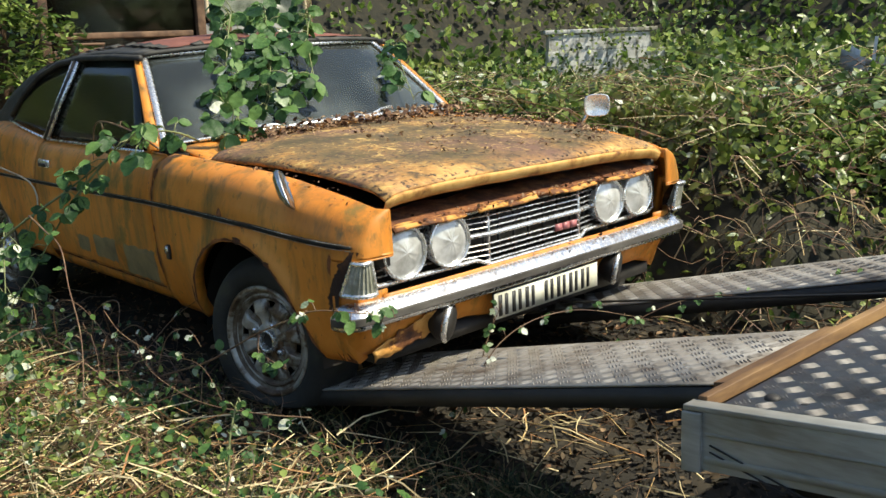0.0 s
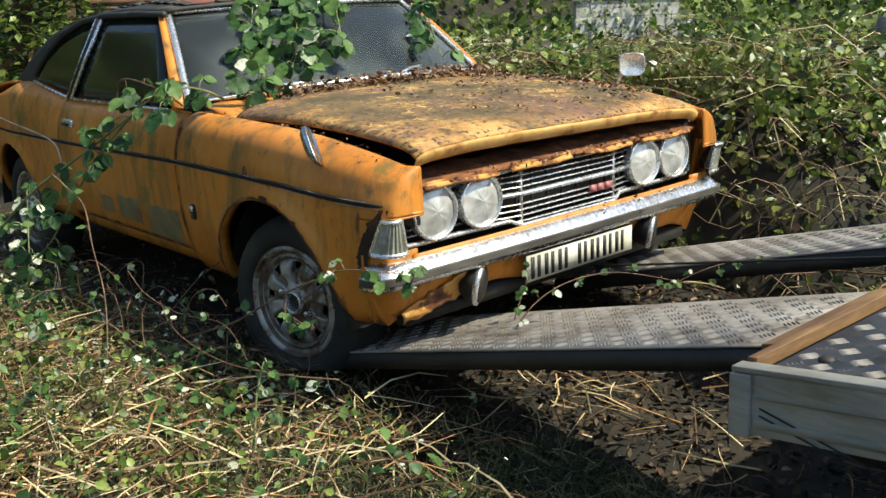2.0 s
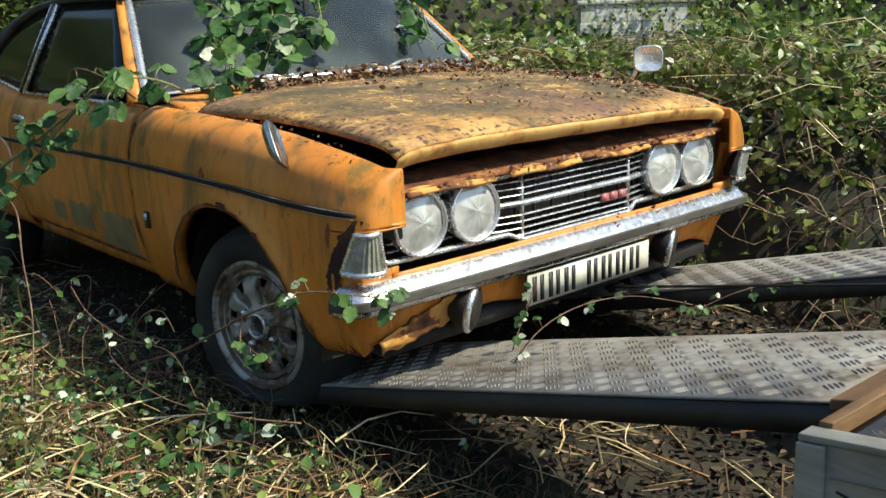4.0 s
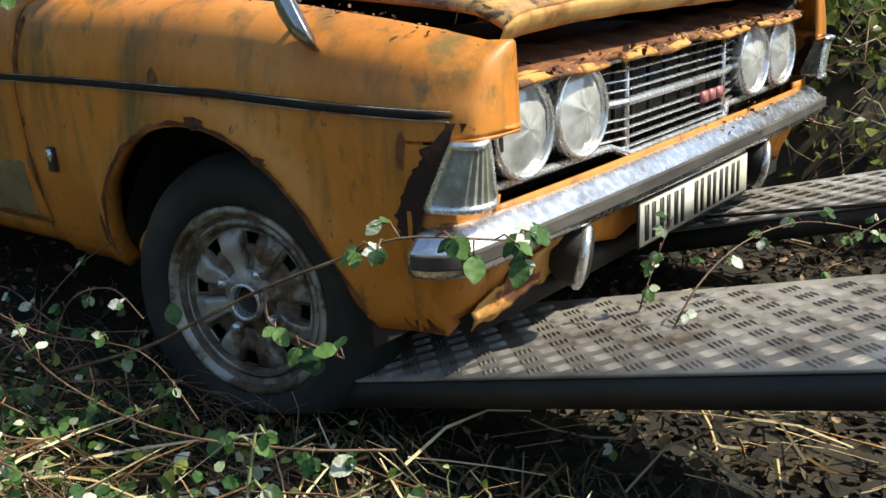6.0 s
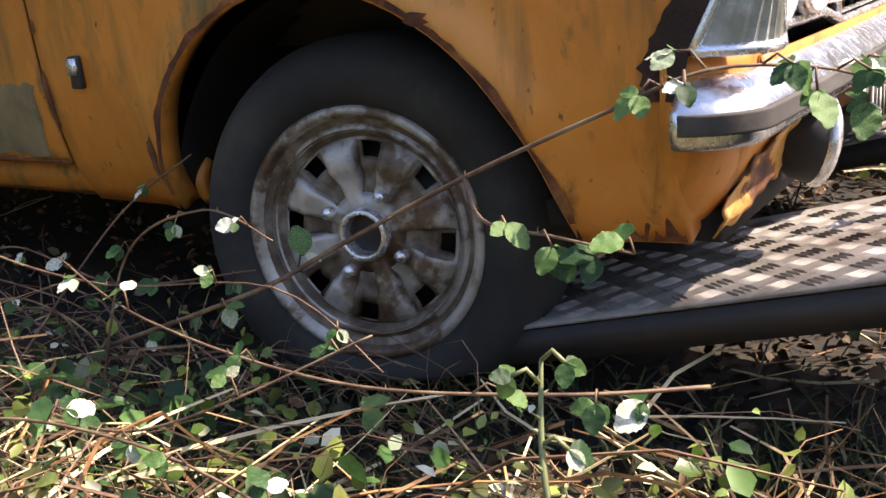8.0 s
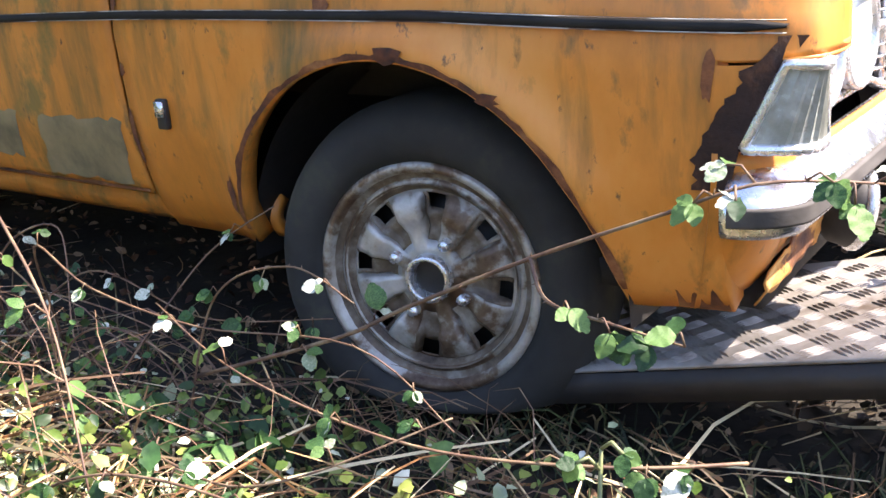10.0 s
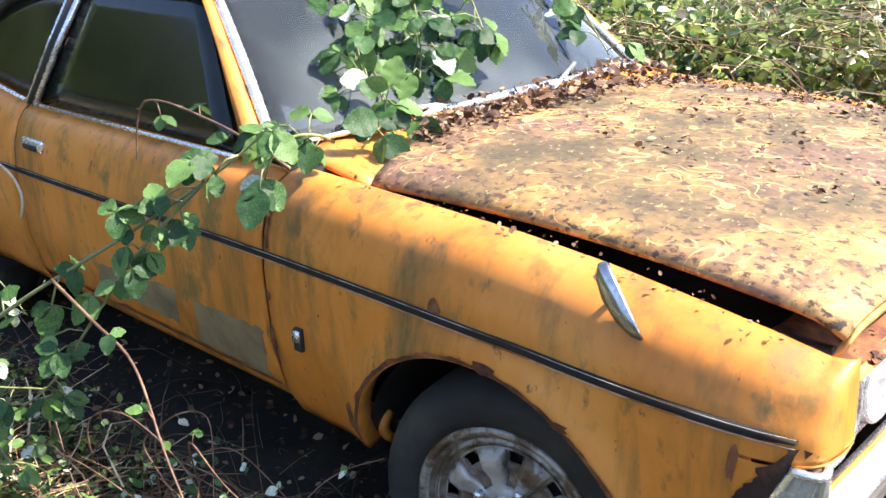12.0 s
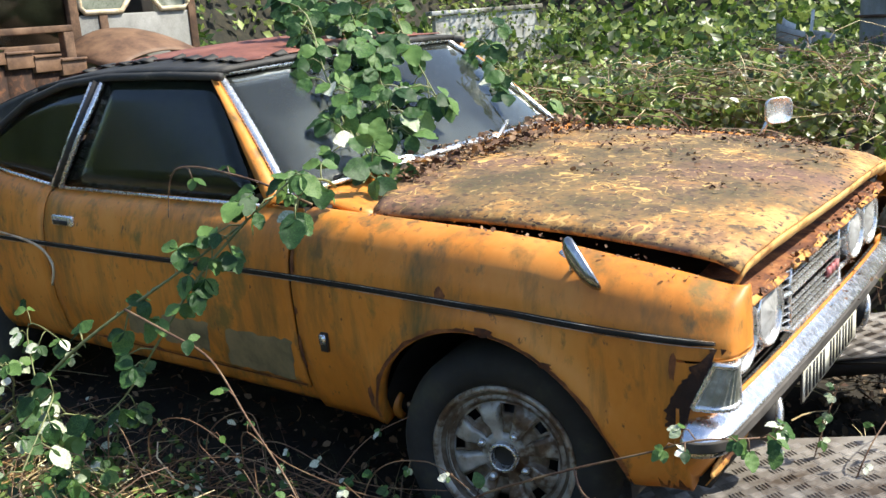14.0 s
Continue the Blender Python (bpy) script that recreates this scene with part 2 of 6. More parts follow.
LEAF = material("bramble_leaf", [(0.0, (0.03, 0.06, 0.012)), (0.35, (0.075, 0.14, 0.022)), (0.7, (0.14, 0.23, 0.04)), (1.0, (0.32, 0.40, 0.10))], scale=14, rough=0.38, bump=0.15, island=0.7, through_light=0.35, over=((0.9, (1, 1, 1), 0.52, 0.68, (0.20, 0.20, 0.05)), (2.3, (1, 1, 1), 0.56, 0.70, (0.10, 0.075, 0.03))))
BIGLEAF = material("broad_bramble_leaf", [(0.0, (0.018, 0.052, 0.015)), (0.5, (0.05, 0.125, 0.034)), (1.0, (0.14, 0.25, 0.065))], scale=20, rough=0.46, spec=0.35, bump=0.2, island=0.5, through_light=0.3)
PALELEAF = material("pale_leaf_underside", [(0.0, (0.20, 0.26, 0.14)), (0.5, (0.36, 0.40, 0.27)), (1.0, (0.62, 0.64, 0.52))], scale=10, rough=0.5, bump=0.1, island=0.4)
DEADLEAF = material("dead_brown_leaf", [(0.0, (0.06, 0.025, 0.012)), (0.5, (0.15, 0.075, 0.035)), (1.0, (0.32, 0.21, 0.12))], scale=10, rough=0.8, bump=0.2, island=0.7)
# leaf litter whose dark tone stands in for shade near the ramps
DARKLITTER = material("shade_darkened_litter", [(0.0, (0.010, 0.008, 0.005)), (0.5, (0.030, 0.023, 0.013)), (1.0, (0.085, 0.06, 0.034))], scale=10, rough=0.9, bump=0.2, island=0.8)
CHANNEL = material("brown_stained_steel", [(0.0, (0.04, 0.022, 0.012)), (0.5, (0.16, 0.12, 0.08)), (1.0, (0.36, 0.33, 0.27))], scale=16, rough=0.6, metal=0.2, bump=0.4)
STRAW = material("dry_straw", [(0.0, (0.10, 0.055, 0.025)), (0.25, (0.34, 0.16, 0.06)), (0.55, (0.41, 0.28, 0.115)), (1.0, (0.66, 0.54, 0.31))], scale=5, rough=0.7, bump=0.1, island=0.8)
CANE = material("bramble_cane_bark", [(0.0, (0.06, 0.03, 0.02)), (0.5, (0.16, 0.09, 0.05)), (1.0, (0.30, 0.22, 0.12))], scale=18, rough=0.6, bump=0.3)
GREENCANE = material("green_cane", [(0.0, (0.10, 0.12, 0.04)), (1.0, (0.26, 0.28, 0.12))], scale=18, rough=0.5, bump=0.2)
WHITEWALL = material("flaking_white_blockwork", [(0.0, (0.25, 0.24, 0.21)), (0.4, (0.55, 0.54, 0.51)), (1.0, (0.78, 0.78, 0.75))], scale=3, rough=0.85, bump=0.4, over=((1.6, (1, 1, 0.6), 0.46, 0.62, (0.20, 0.19, 0.15)), (7.0, (1, 1, 0.5), 0.55, 0.68, (0.13, 0.13, 0.09))))
GREYSHEET = material("weathered_grey_sheet", [(0.0, (0.12, 0.12, 0.11)), (0.5, (0.26, 0.26, 0.24)), (1.0, (0.38, 0.38, 0.36))], scale=2, rough=0.7, bump=0.2)
WOODDARK = material("old_dark_timber", [(0.0, (0.03, 0.016, 0.01)), (0.5, (0.10, 0.055, 0.03)), (1.0, (0.2, 0.12, 0.07))], scale=6, rough=0.8, bump=0.4)

# chrome darkened for the near mirror, whose back lies in shade
MIRRORSHELL = material("shaded_mirror_chrome", [(0.0, (0.10, 0.09, 0.08)), (0.4, (0.30, 0.30, 0.29)), (1.0, (0.62, 0.63, 0.64))], scale=12, rough=0.22, metal=0.9, bump=0.02)
VANBROWN = material("dull_brown_van_paint", [(0.0, (0.06, 0.03, 0.018)), (0.5, (0.15, 0.082, 0.045)), (1.0, (0.24, 0.14, 0.08))], scale=5, rough=0.65, bump=0.2)
CREAM = material("cream_frame_paint", [(0.0, (0.30, 0.20, 0.11)), (0.4, (0.55, 0.46, 0.31)), (1.0, (0.68, 0.60, 0.45))], scale=9, rough=0.6, bump=0.3)
MISTY = material("misted_old_pane", [(0.0, (0.05, 0.06, 0.04)), (0.5, (0.13, 0.145, 0.11)), (1.0, (0.24, 0.25, 0.20))], scale=4, rough=0.3, bump=0.05)


# ---- mesh helpers ----
ROLL = 0.021  # the car leans to its flat tyre


def lean(v):
    # the nose sits a little askew: its far corner is set back
    askew = 0.034 * max(0.0, v[1] + 0.75) * min(1.0, max(0.0, (v[0] + 0.1) / 0.5))
    return (v[0] - askew, v[1], v[2] + ROLL * (v[1] + 0.82))


def build(name, verts, faces, mat, parent=None, label="", smooth=True, solid=0.0, bevel=0.0, car=False, at=None):
    if car:
        verts = [lean(v) for v in verts]
    me = bpy.data.meshes.new(name)
    me.from_pydata([tuple(map(float, v)) for v in verts], [], [tuple(map(int, f)) for f in faces])
    me.validate()
    me.update()
    me.materials.append(mat)
    if smooth:
        me.polygons.foreach_set("use_smooth", [True] * len(me.polygons))
    ob = new(name, me)
    if parent is not None:
        ob.parent = parent
    if label:
        ob["label"] = label
    if at is not None:
        ob.matrix_basis = at
    if solid:
        md = ob.modifiers.new("thickness", "SOLIDIFY")
        md.thickness, md.offset = solid, 0.0
    if bevel:
        md = ob.modifiers.new("edges", "BEVEL")
        md.width, md.segments, md.limit_method = bevel, 2, "ANGLE"
    return ob


def grid(fn, nu, nv):
    verts = [fn(i / nu, j / nv) for i in range(nu + 1) for j in range(nv + 1)]
    faces = [(i * (nv + 1) + j, (i + 1) * (nv + 1) + j, (i + 1) * (nv + 1) + j + 1, i * (nv + 1) + j + 1) for i in range(nu) for j in range(nv)]
    return verts, faces


def rows_mesh(rows, closed=False):
    n = len(rows[0])
    verts = [p for r in rows for p in r]
    faces = []
    for i in range(len(rows) - 1):
        for j in range(n if closed else n - 1):
            k = (j + 1) % n
            faces.append((i * n + j, (i + 1) * n + j, (i + 1) * n + k, i * n + k))
    return verts, faces


def box(x0, x1, y0, y1, z0, z1):
    v = [(x, y, z) for x in (x0, x1) for y in (y0, y1) for z in (z0, z1)]
    return v, [(0, 1, 3, 2), (4, 6, 7, 5), (0, 4, 5, 1), (2, 3, 7, 6), (0, 2, 6, 4), (1, 5, 7, 3)]


def join(*parts):
    verts, faces = [], []
    for v, f in parts:
        o = len(verts)
        verts += list(v)
        faces += [tuple(i + o for i in q) for q in f]
    return verts, faces


def tube(points, radii, sides=6):
    pts = [Vector(p) for p in points]
    if not hasattr(radii, "__len__"):
        radii = [radii] * len(pts)
    rows = []
    for i, p in enumerate(pts):
        d = (pts[min(i + 1, len(pts) - 1)] - pts[max(i - 1, 0)]).normalized()
        a = d.cross(Vector((0.13, 0.27, 0.95)))
        if a.length < 1e-3:
            a = d.cross(Vector((1, 0, 0)))
        a.normalize()
        b = d.cross(a)
        rows.append([tuple(p + radii[i] * (math.cos(k * math.tau / sides) * a + math.sin(k * math.tau / sides) * b)) for k in range(sides)])
    v, f = rows_mesh(rows, True)
    n = len(rows)
    f += [tuple(range(sides)), tuple((n - 1) * sides + k for k in range(sides))[::-1]]
    return v, f


def bezier(points, n=24):
    pts = [Vector(p) for p in points]
    out = []
    for i in range(len(pts) - 1):
        p0, p1, p2, p3 = pts[max(0, i - 1)], pts[i], pts[i + 1], pts[min(len(pts) - 1, i + 2)]
        m = max(2, n // (len(pts) - 1))
        for k in range(m + (i == len(pts) - 2)):
            t = k / m
            out.append(0.5 * (2 * p1 + (p2 - p0) * t + (2 * p0 - 5 * p1 + 4 * p2 - p3) * t * t + (3 * p1 - p0 - 3 * p2 + p3) * t ** 3))
    return out


def lathe(profile, axis_at, normal, segs=48, keep=None):
    """Turns (radius, offset along normal) round an axis."""
    nrm = Vector(normal).normalized()
    a = nrm.cross(Vector((0, 0, 1))).normalized()
    b = nrm.cross(a)
    c = Vector(axis_at)
    verts = [tuple(c + nrm * o + r * (math.cos(k * math.tau / segs) * a + math.sin(k * math.tau / segs) * b)) for r, o in profile for k in range(segs)]
    faces = []
    for i in range(len(profile) - 1):
        for k in range(segs):
            if keep is None or keep(i, k):
                faces.append((i * segs + k, i * segs + (k + 1) % segs, (i + 1) * segs + (k + 1) % segs, (i + 1) * segs + k))
    return verts, faces


def lerp(x, xs, ys):
    return float(np.interp(x, xs, ys))


# ---- the car ----
car = tagged(new("car"), "weathered orange two-door saloon with moss, rust and a flat tyre", "car")
SHEET_X = (-3.5, -3.0, -2.6, -2.2, -1.74, -0.7, -0.45, 0.0, 0.2, 0.4, 0.5, 0.62)


def half_width(x):
    return lerp(x, (-3.5, -3.0, -2.5, -1.2, 0.0, 0.2, 0.3, 0.4, 0.46, 0.52, 0.57, 0.62), (0.74, 0.80, 0.845, 0.852, 0.862, 0.860, 0.856, 0.848, 0.840, 0.830, 0.816, 0.798))


def shoulder(x):
    return lerp(x, SHEET_X, (0.80, 0.86, 0.925, 0.925, 0.878, 0.875, 0.868, 0.852, 0.836, 0.809, 0.792, 0.766))


def side_y(x, z, centre=None):
    top = shoulder(x)
    t = (z - 0.30) / (top - 0.30)
    inward = lerp(t, (0, 0.12, 0.35, 0.66, 0.80, 0.92, 0.97, 1.0), (0.085, 0.045, 0.012, 0.0, 0.006, 0.028, 0.05, 0.085))
    y = half_width(x) - inward
    if centre is not None:
        r = math.hypot(x - centre, z - 0.28)
        y += 0.016 * math.exp(-(((r - 0.375) / 0.035) ** 2)) * (1 if z > 0.30 else 0)
    return y


def panel(name, xs, bottom, s, inner, centre=None, rows=26, mat=PAINT, top_rows=5, top_z=0.008, dip=0.0, parent=car, label="", nose=()):
    """A side panel from its lower edge up over the shoulder to an inner line."""
    grid_rows = []
    for x in xs:
        zb, zt = bottom(x), shoulder(x)
        col = []
        for j in range(rows + 1):
            mid = 0.646 if centre is not None else 0.5 * (zb + zt)
            z = zb + (mid - zb) * (2 * j / rows) if 2 * j < rows else mid + (zt - mid) * (2 * j / rows - 1)
            col.append((x, s * side_y(x, z, centre), z))
        y0 = abs(col[-1][1])
        for j in range(1, top_rows + 1):
            u = j / top_rows
            col.append((x, s * (y0 + (inner(x) - y0) * u), zt + top_z * math.sin(min(1, u * 1.3) * math.pi / 2) - dip * max(0.0, u - 0.45) ** 1.5))
        # folded edge at the foot
        b = col[0]
        col.insert(0, (b[0], b[1] - s * 0.03, b[2] + 0.012))
        grid_rows.append(col)
    last = grid_rows[-1]
    for share, dx in nose:
        grid_rows.append([(p[0] + dx - 0.010 * (i / (len(last) - 1)) ** 3, s * (abs(p[1]) + (0.692 - abs(p[1])) * share), p[2]) for i, p in enumerate(last)])
    v, f = rows_mesh(grid_rows)
    return build(name, v, f, mat, parent, label, solid=0.006, car=True)


def arch_foot(centre, radius, low, front, rear):
    def foot(x):
        d = x - centre
        if x > 0.4995:
            return 0.645
        if -rear < d < front:
            return max(low, 0.28 + math.sqrt(max(0.0, radius * radius - d * d)))
        return low
    return foot


def arch_columns(centre, radius, lo, hi):
    inside = [centre + radius * math.sin(a) for a in np.linspace(-math.pi / 2 + 0.03, math.pi / 2 - 0.03, 41)]
    cols = [x for x in np.linspace(lo, hi, 34) if abs(x - centre) > radius + 0.006] + inside + [centre - radius - 0.002, centre + radius + 0.002]
    return sorted(c for c in cols if lo <= c <= hi)


for s in (-1, 1):
    panel("front_fender", arch_columns(0.0, 0.365, -0.612, 0.497) + [0.499, 0.500] + list(np.linspace(0.51, 0.575, 7)), arch_foot(0.0, 0.365, 0.305, 0.366, 0.366), s, lambda x: 0.70, centre=0.0, dip=0.085, nose=((0.045, 0.012), (0.10, 0.022), (0.19, 0.030), (0.32, 0.036), (0.55, 0.040), (0.8, 0.041), (1.0, 0.039)))
    panel("door", list(np.linspace(-1.815, -0.622, 34)), lambda x: 0.375, s, lambda x: 0.775, label="orange door streaked with grime")
    panel("quarter_panel", arch_columns(-2.578, 0.355, -3.45, -1.824), arch_foot(-2.578, 0.355, 0.33, 0.356, 0.356), s, lambda x: lerp(x, (-3.4, -2.7, -1.82), (0.62, 0.68, 0.775)), centre=-2.578)
    # sill under the door
    v, f = grid(lambda u, w: (-1.95 + 1.60 * u, s * (0.755 - 0.02 * (1 - math.sin(w * math.pi)) ), 0.305 + 0.068 * w), 30, 6)
    build("sill", v, f, PAINT, car, "rusty lower sill", solid=0.02, car=True)
    # rubbing strip along the side
    strip_x = list(np.linspace(-3.3, 0.578, 80))
    rows = []
    for x in strip_x:
        z = 0.70 + 0.012 * math.exp(-((x + 0.6) / 0.7) ** 2) - 0.018 * max(0, x - 0.1) / 0.48
        y = half_width(x) if x < 0.5 else lerp(x, (0.5, 0.578), (0.835, 0.812))
        tip = min(1, (0.578 - x) / 0.012 + 0.25)
        rows.append([(x, s * (y + o), z + dz * tip) for o, dz in ((-0.004, -0.0078), (0.005, -0.007), (0.008, -0.004), (0.008, 0.004), (0.005, 0.007), (-0.004, 0.0078))])
    v, f = rows_mesh(rows)
    strip = build("rubbing_strip", v, f, RUBBER, car, "black rubbing strip in thin chrome edges", car=True)
    for dz in (-0.0074, 0.0074):
        v, f = tube([lean((r[0][0], s * (abs(r[2][1])) , (r[2][2] + r[3][2]) / 2 + dz)) for r in rows], 0.0009, 5)
        build("chrome_edge", v, f, RIMMAT, strip)
    # lower corner under the bumper, rusted through
    rows = []
    for k, (x, y) in enumerate(((0.498, 0.835), (0.53, 0.82), (0.555, 0.79), (0.565, 0.74), (0.562, 0.68))):
        rows.append([(x - 0.05 * (1 - t) ** 2 - 0.02 * (k > 3) * (1 - t), s * (y - 0.07 * (1 - t) ** 2), 0.305 + 0.012 * k + (0.535 - 0.305 - 0.012 * k) * t) for t in np.linspace(0, 1, 12)])
    v, f = rows_mesh(rows)
    build("lower_corner", v, f, PAINT, car, "orange lower wing corner eaten by rust", solid=0.006, car=True)
    # rust eaten into the wing round the lamp
    rng = random.Random(5)
    def skin(x, z):
        return side_y(x, z) if x < 0.49 else lerp(x, (0.49, 0.53, 0.56, 0.585), (side_y(0.49, z), 0.829, 0.818, 0.80))

    rows, skin_rows = [], []
    for i in range(30):
        t = i / 29
        z = 0.672 - 0.185 * t
        right = lerp(z, (0.487, 0.541, 0.640, 0.672), (0.520, 0.532, 0.576, 0.60))
        left = right - 0.024 - 0.022 * math.sin(min(1.0, t * 1.3) * math.pi / 2) - 0.02 * abs(noise.noise((t * 7, 3.0, 0.0))) + rng.uniform(-0.004, 0.004)
        left = min(left, 0.568)
        rows.append([(left + (right - left) * u, s * (skin(left + (right - left) * u, z) + 0.0065), z) for u in np.linspace(0, 1, 7)])
        near = min(0.490, left - 0.004)
        skin_rows.append([(near + (left + 0.006 - near) * u, s * (skin(near + (left + 0.006 - near) * u, z) + 0.0032), z) for u in np.linspace(0, 1, 7)])
    v, f = rows_mesh(skin_rows[5:])
    build("wing_corner", v, f, PAINT, car, car=True)
    v, f = rows_mesh(rows)
    build("rust_hole", v, f, DARKHOLE, car, "dark rust eaten round the indicator", car=True)
    # indicator with chrome rim and ribbed glass
    corner = [(0.530, 0.826, 0.541), (0.576, 0.815, 0.640), (0.606, 0.770, 0.640), (0.602, 0.752, 0.541)]
    rows = []
    for i in range(17):
        u = i / 16
        cu = u + 0.12 * math.sin(u * math.pi)
        lo = Vector(corner[0]).lerp(Vector(corner[3]), u) + Vector((0.026, 0.015, 0)) * math.sin(u * math.pi)
        hi = Vector(corner[1]).lerp(Vector(corner[2]), u) + Vector((0.02, 0.013, 0)) * math.sin(u * math.pi)
        rib = 0.003 * (i % 2)
        rows.append([(p.x + rib, s * (p.y + rib * 0.6), p.z) for p in (lo.lerp(hi, t) for t in np.linspace(0, 1, 8))])
    v, f = rows_mesh(rows)
    ind = build("indicator", v, f, INDGLASS, car, "ribbed clear indicator glass full of grime", smooth=False, solid=0.01, car=True)
    loop = [rows[i][0] for i in range(0, 17)] + [rows[16][j] for j in range(1, 8)] + [rows[i][7] for i in range(15, -1, -1)] + [rows[0][j] for j in range(6, -1, -1)]
    v, f = tube([lean((p[0] + 0.004, p[1] * 1.004, p[2])) for p in loop], 0.0075, 6)
    build("lamp_rim", v, f, CHROME, ind)
    # inside of the wheel arches
    for cx in (0.0, -2.578):
        v, f = grid(lambda u, w: (cx + 0.372 * math.cos(math.pi * u), s * (0.80 - 0.32 * w), 0.27 + 0.375 * math.sin(math.pi * u)), 24, 3)
        build("wheel_arch", v, f, BLACKPAINT, car, car=True)
        v, f = grid(lambda u, w: (cx + 0.372 * w * math.cos(math.pi * u), s * 0.48, 0.20 + 0.445 * w * math.sin(math.pi * u)), 24, 3)
        build("inner_wing", v, f, BLACKPAINT, car, car=True)

# paint patches and stains on the near door and wing
for x0, x1, z0, z1 in ((-0.94, -0.66, 0.39, 0.52), (-1.24, -1.02, 0.42, 0.52), (-1.42, -1.30, 0.43, 0.50)):
    r_ = random.Random(int(-100 * x0))
    jit = [[(r_.uniform(-0.006, 0.006), r_.uniform(-0.006, 0.006)) for _ in range(9)] for _ in range(13)]
    rows = []
    for i in range(13):
        col = []
        for j in range(9):
            x = x0 + (x1 - x0) * i / 12 + jit[i][j][0] + 0.03 * (j / 8 - 0.5)
            z = z0 + (z1 - z0) * j / 8 + jit[i][j][1]
            col.append((x, -(side_y(x, z) + 0.0040), z))
        rows.append(col)
    v, f = rows_mesh(rows)
    build("primer_patch", v, f, PRIMER, car, "bare grey primer patch", car=True)
rng = random.Random(11)
for cx, cz, w, h in ((0.034, 0.652, 0.030, 0.012), (-0.098, 0.722, 0.018, 0.02), (-0.372, 0.40, 0.012, 0.035), (-0.607, 0.617, 0.008, 0.012), (-0.604, 0.76, 0.008, 0.05), (0.492, 0.626, 0.01, 0.03), (-0.61, 0.50, 0.008, 0.06), (0.20, 0.595, 0.02, 0.008), (-0.598, 0.82, 0.012, 0.02)):
    n = 11
    pts = [(cx + w * (0.6 + 0.7 * rng.random()) * math.cos(k * math.tau / n), cz + h * (0.6 + 0.7 * rng.random()) * math.sin(k * math.tau / n)) for k in range(n)]
    v = [(x, -(side_y(x, z, 0.0) + 0.0048), z) for x, z in [(cx, cz)] + pts]
    f = [(0, 1 + k, 1 + (k + 1) % n) for k in range(n)]
    build("rust_spot", v, f, RUSTMAT, car, "dark brown rust spot", car=True)
# rust creeping along the arch edge and the door foot
rng = random.Random(17)
rows = []
for k in range(70):
    a = radians(8 + 164 * k / 69)
    wide = 0.004 + 0.012 * max(0.0, noise.noise((k * 0.21, 1.0, 0.0)) + 0.25) + rng.uniform(0, 0.004)
    col = []
    for q in (0.0, 0.5, 1.0):
        r = 0.3655 + wide * q
        x, z = r * math.cos(a), 0.28 + r * math.sin(a)
        col.append((x, -(side_y(x, z, 0.0) + 0.0046), z))
    rows.append(col)
v, f = rows_mesh(rows)
build("arch_edge_rust", v, f, RUSTMAT, car, "crumbling rusty wheel-arch edge", car=True)
rows = []
for k in range(40):
    x = 0.372 + 0.125 * k / 39
    wide = 0.008 + 0.03 * max(0.0, noise.noise((k * 0.25, 7.0, 0.0)) + 0.35)
    rows.append([(x, -(side_y(x, z) + 0.0046), z) for z in (0.304, 0.304 + 0.5 * wide, 0.304 + wide)])
v, f = rows_mesh(rows)
build("wing_foot_rust", v, f, RUSTMAT, car, "rusted lower wing edge", car=True)
rows = []
for k in range(80):
    x = -1.80 + 1.17 * k / 79
    wide = 0.004 + 0.016 * max(0.0, noise.noise((k * 0.17, 4.0, 0.0)) + 0.1)
    rows.append([(x, -(side_y(x, z) + 0.0046), z) for z in (0.376, 0.376 + wide)])
v, f = rows_mesh(rows)
build("door_foot_rust", v, f, RUSTMAT, car, "rusty lower door edge", car=True)
# side badge, gap lines
v, f = box(-0.522, -0.496, -0.862, -0.850, 0.512, 0.566)
badge = build("side_badge", v, f, BLACKPAINT, car, "small tarnished shield badge", bevel=0.003, car=True)
v, f = box(-0.520, -0.498, -0.866, -0.8615, 0.535, 0.562)
build("badge_face", v, f, CHROME, badge, car=True)

# hood, sprung open a hand's width at the front
def hood_point(u, w):
    # u: from the screen to the nose; w: across
    y = -0.688 + 1.376 * w
    x_rear = -0.44 - 0.16 * (1 - (y / 0.69) ** 2)
    x = x_rear + (0.585 + 0.02 * (1 - (y / 0.69) ** 2) - x_rear) * u
    z = 0.868 + 0.012 * math.sin(u * 2.0) + 0.018 * u - 0.068 * u ** 2.2 + 0.035 * (1 - (y / 0.69) ** 4) * (1 - 0.35 * u)
    edge = max(0, (abs(y) - 0.63) / 0.06)
    z -= 0.012 * edge ** 2
    z -= 0.028 * w * u
    if u > 0.93:
        k = (u - 0.93) / 0.07
        z -= 0.016 * k ** 2
    return (x, y, z)


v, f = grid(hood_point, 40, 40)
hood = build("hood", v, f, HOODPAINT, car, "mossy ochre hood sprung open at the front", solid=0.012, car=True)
# turned-down front lip
def lip_point(u, w):
    x, y, z = hood_point(1.0, u)
    return (x + 0.004 - 0.022 * w * w, y, z - 0.036 * w + 0.0006 * math.sin(u * 47))


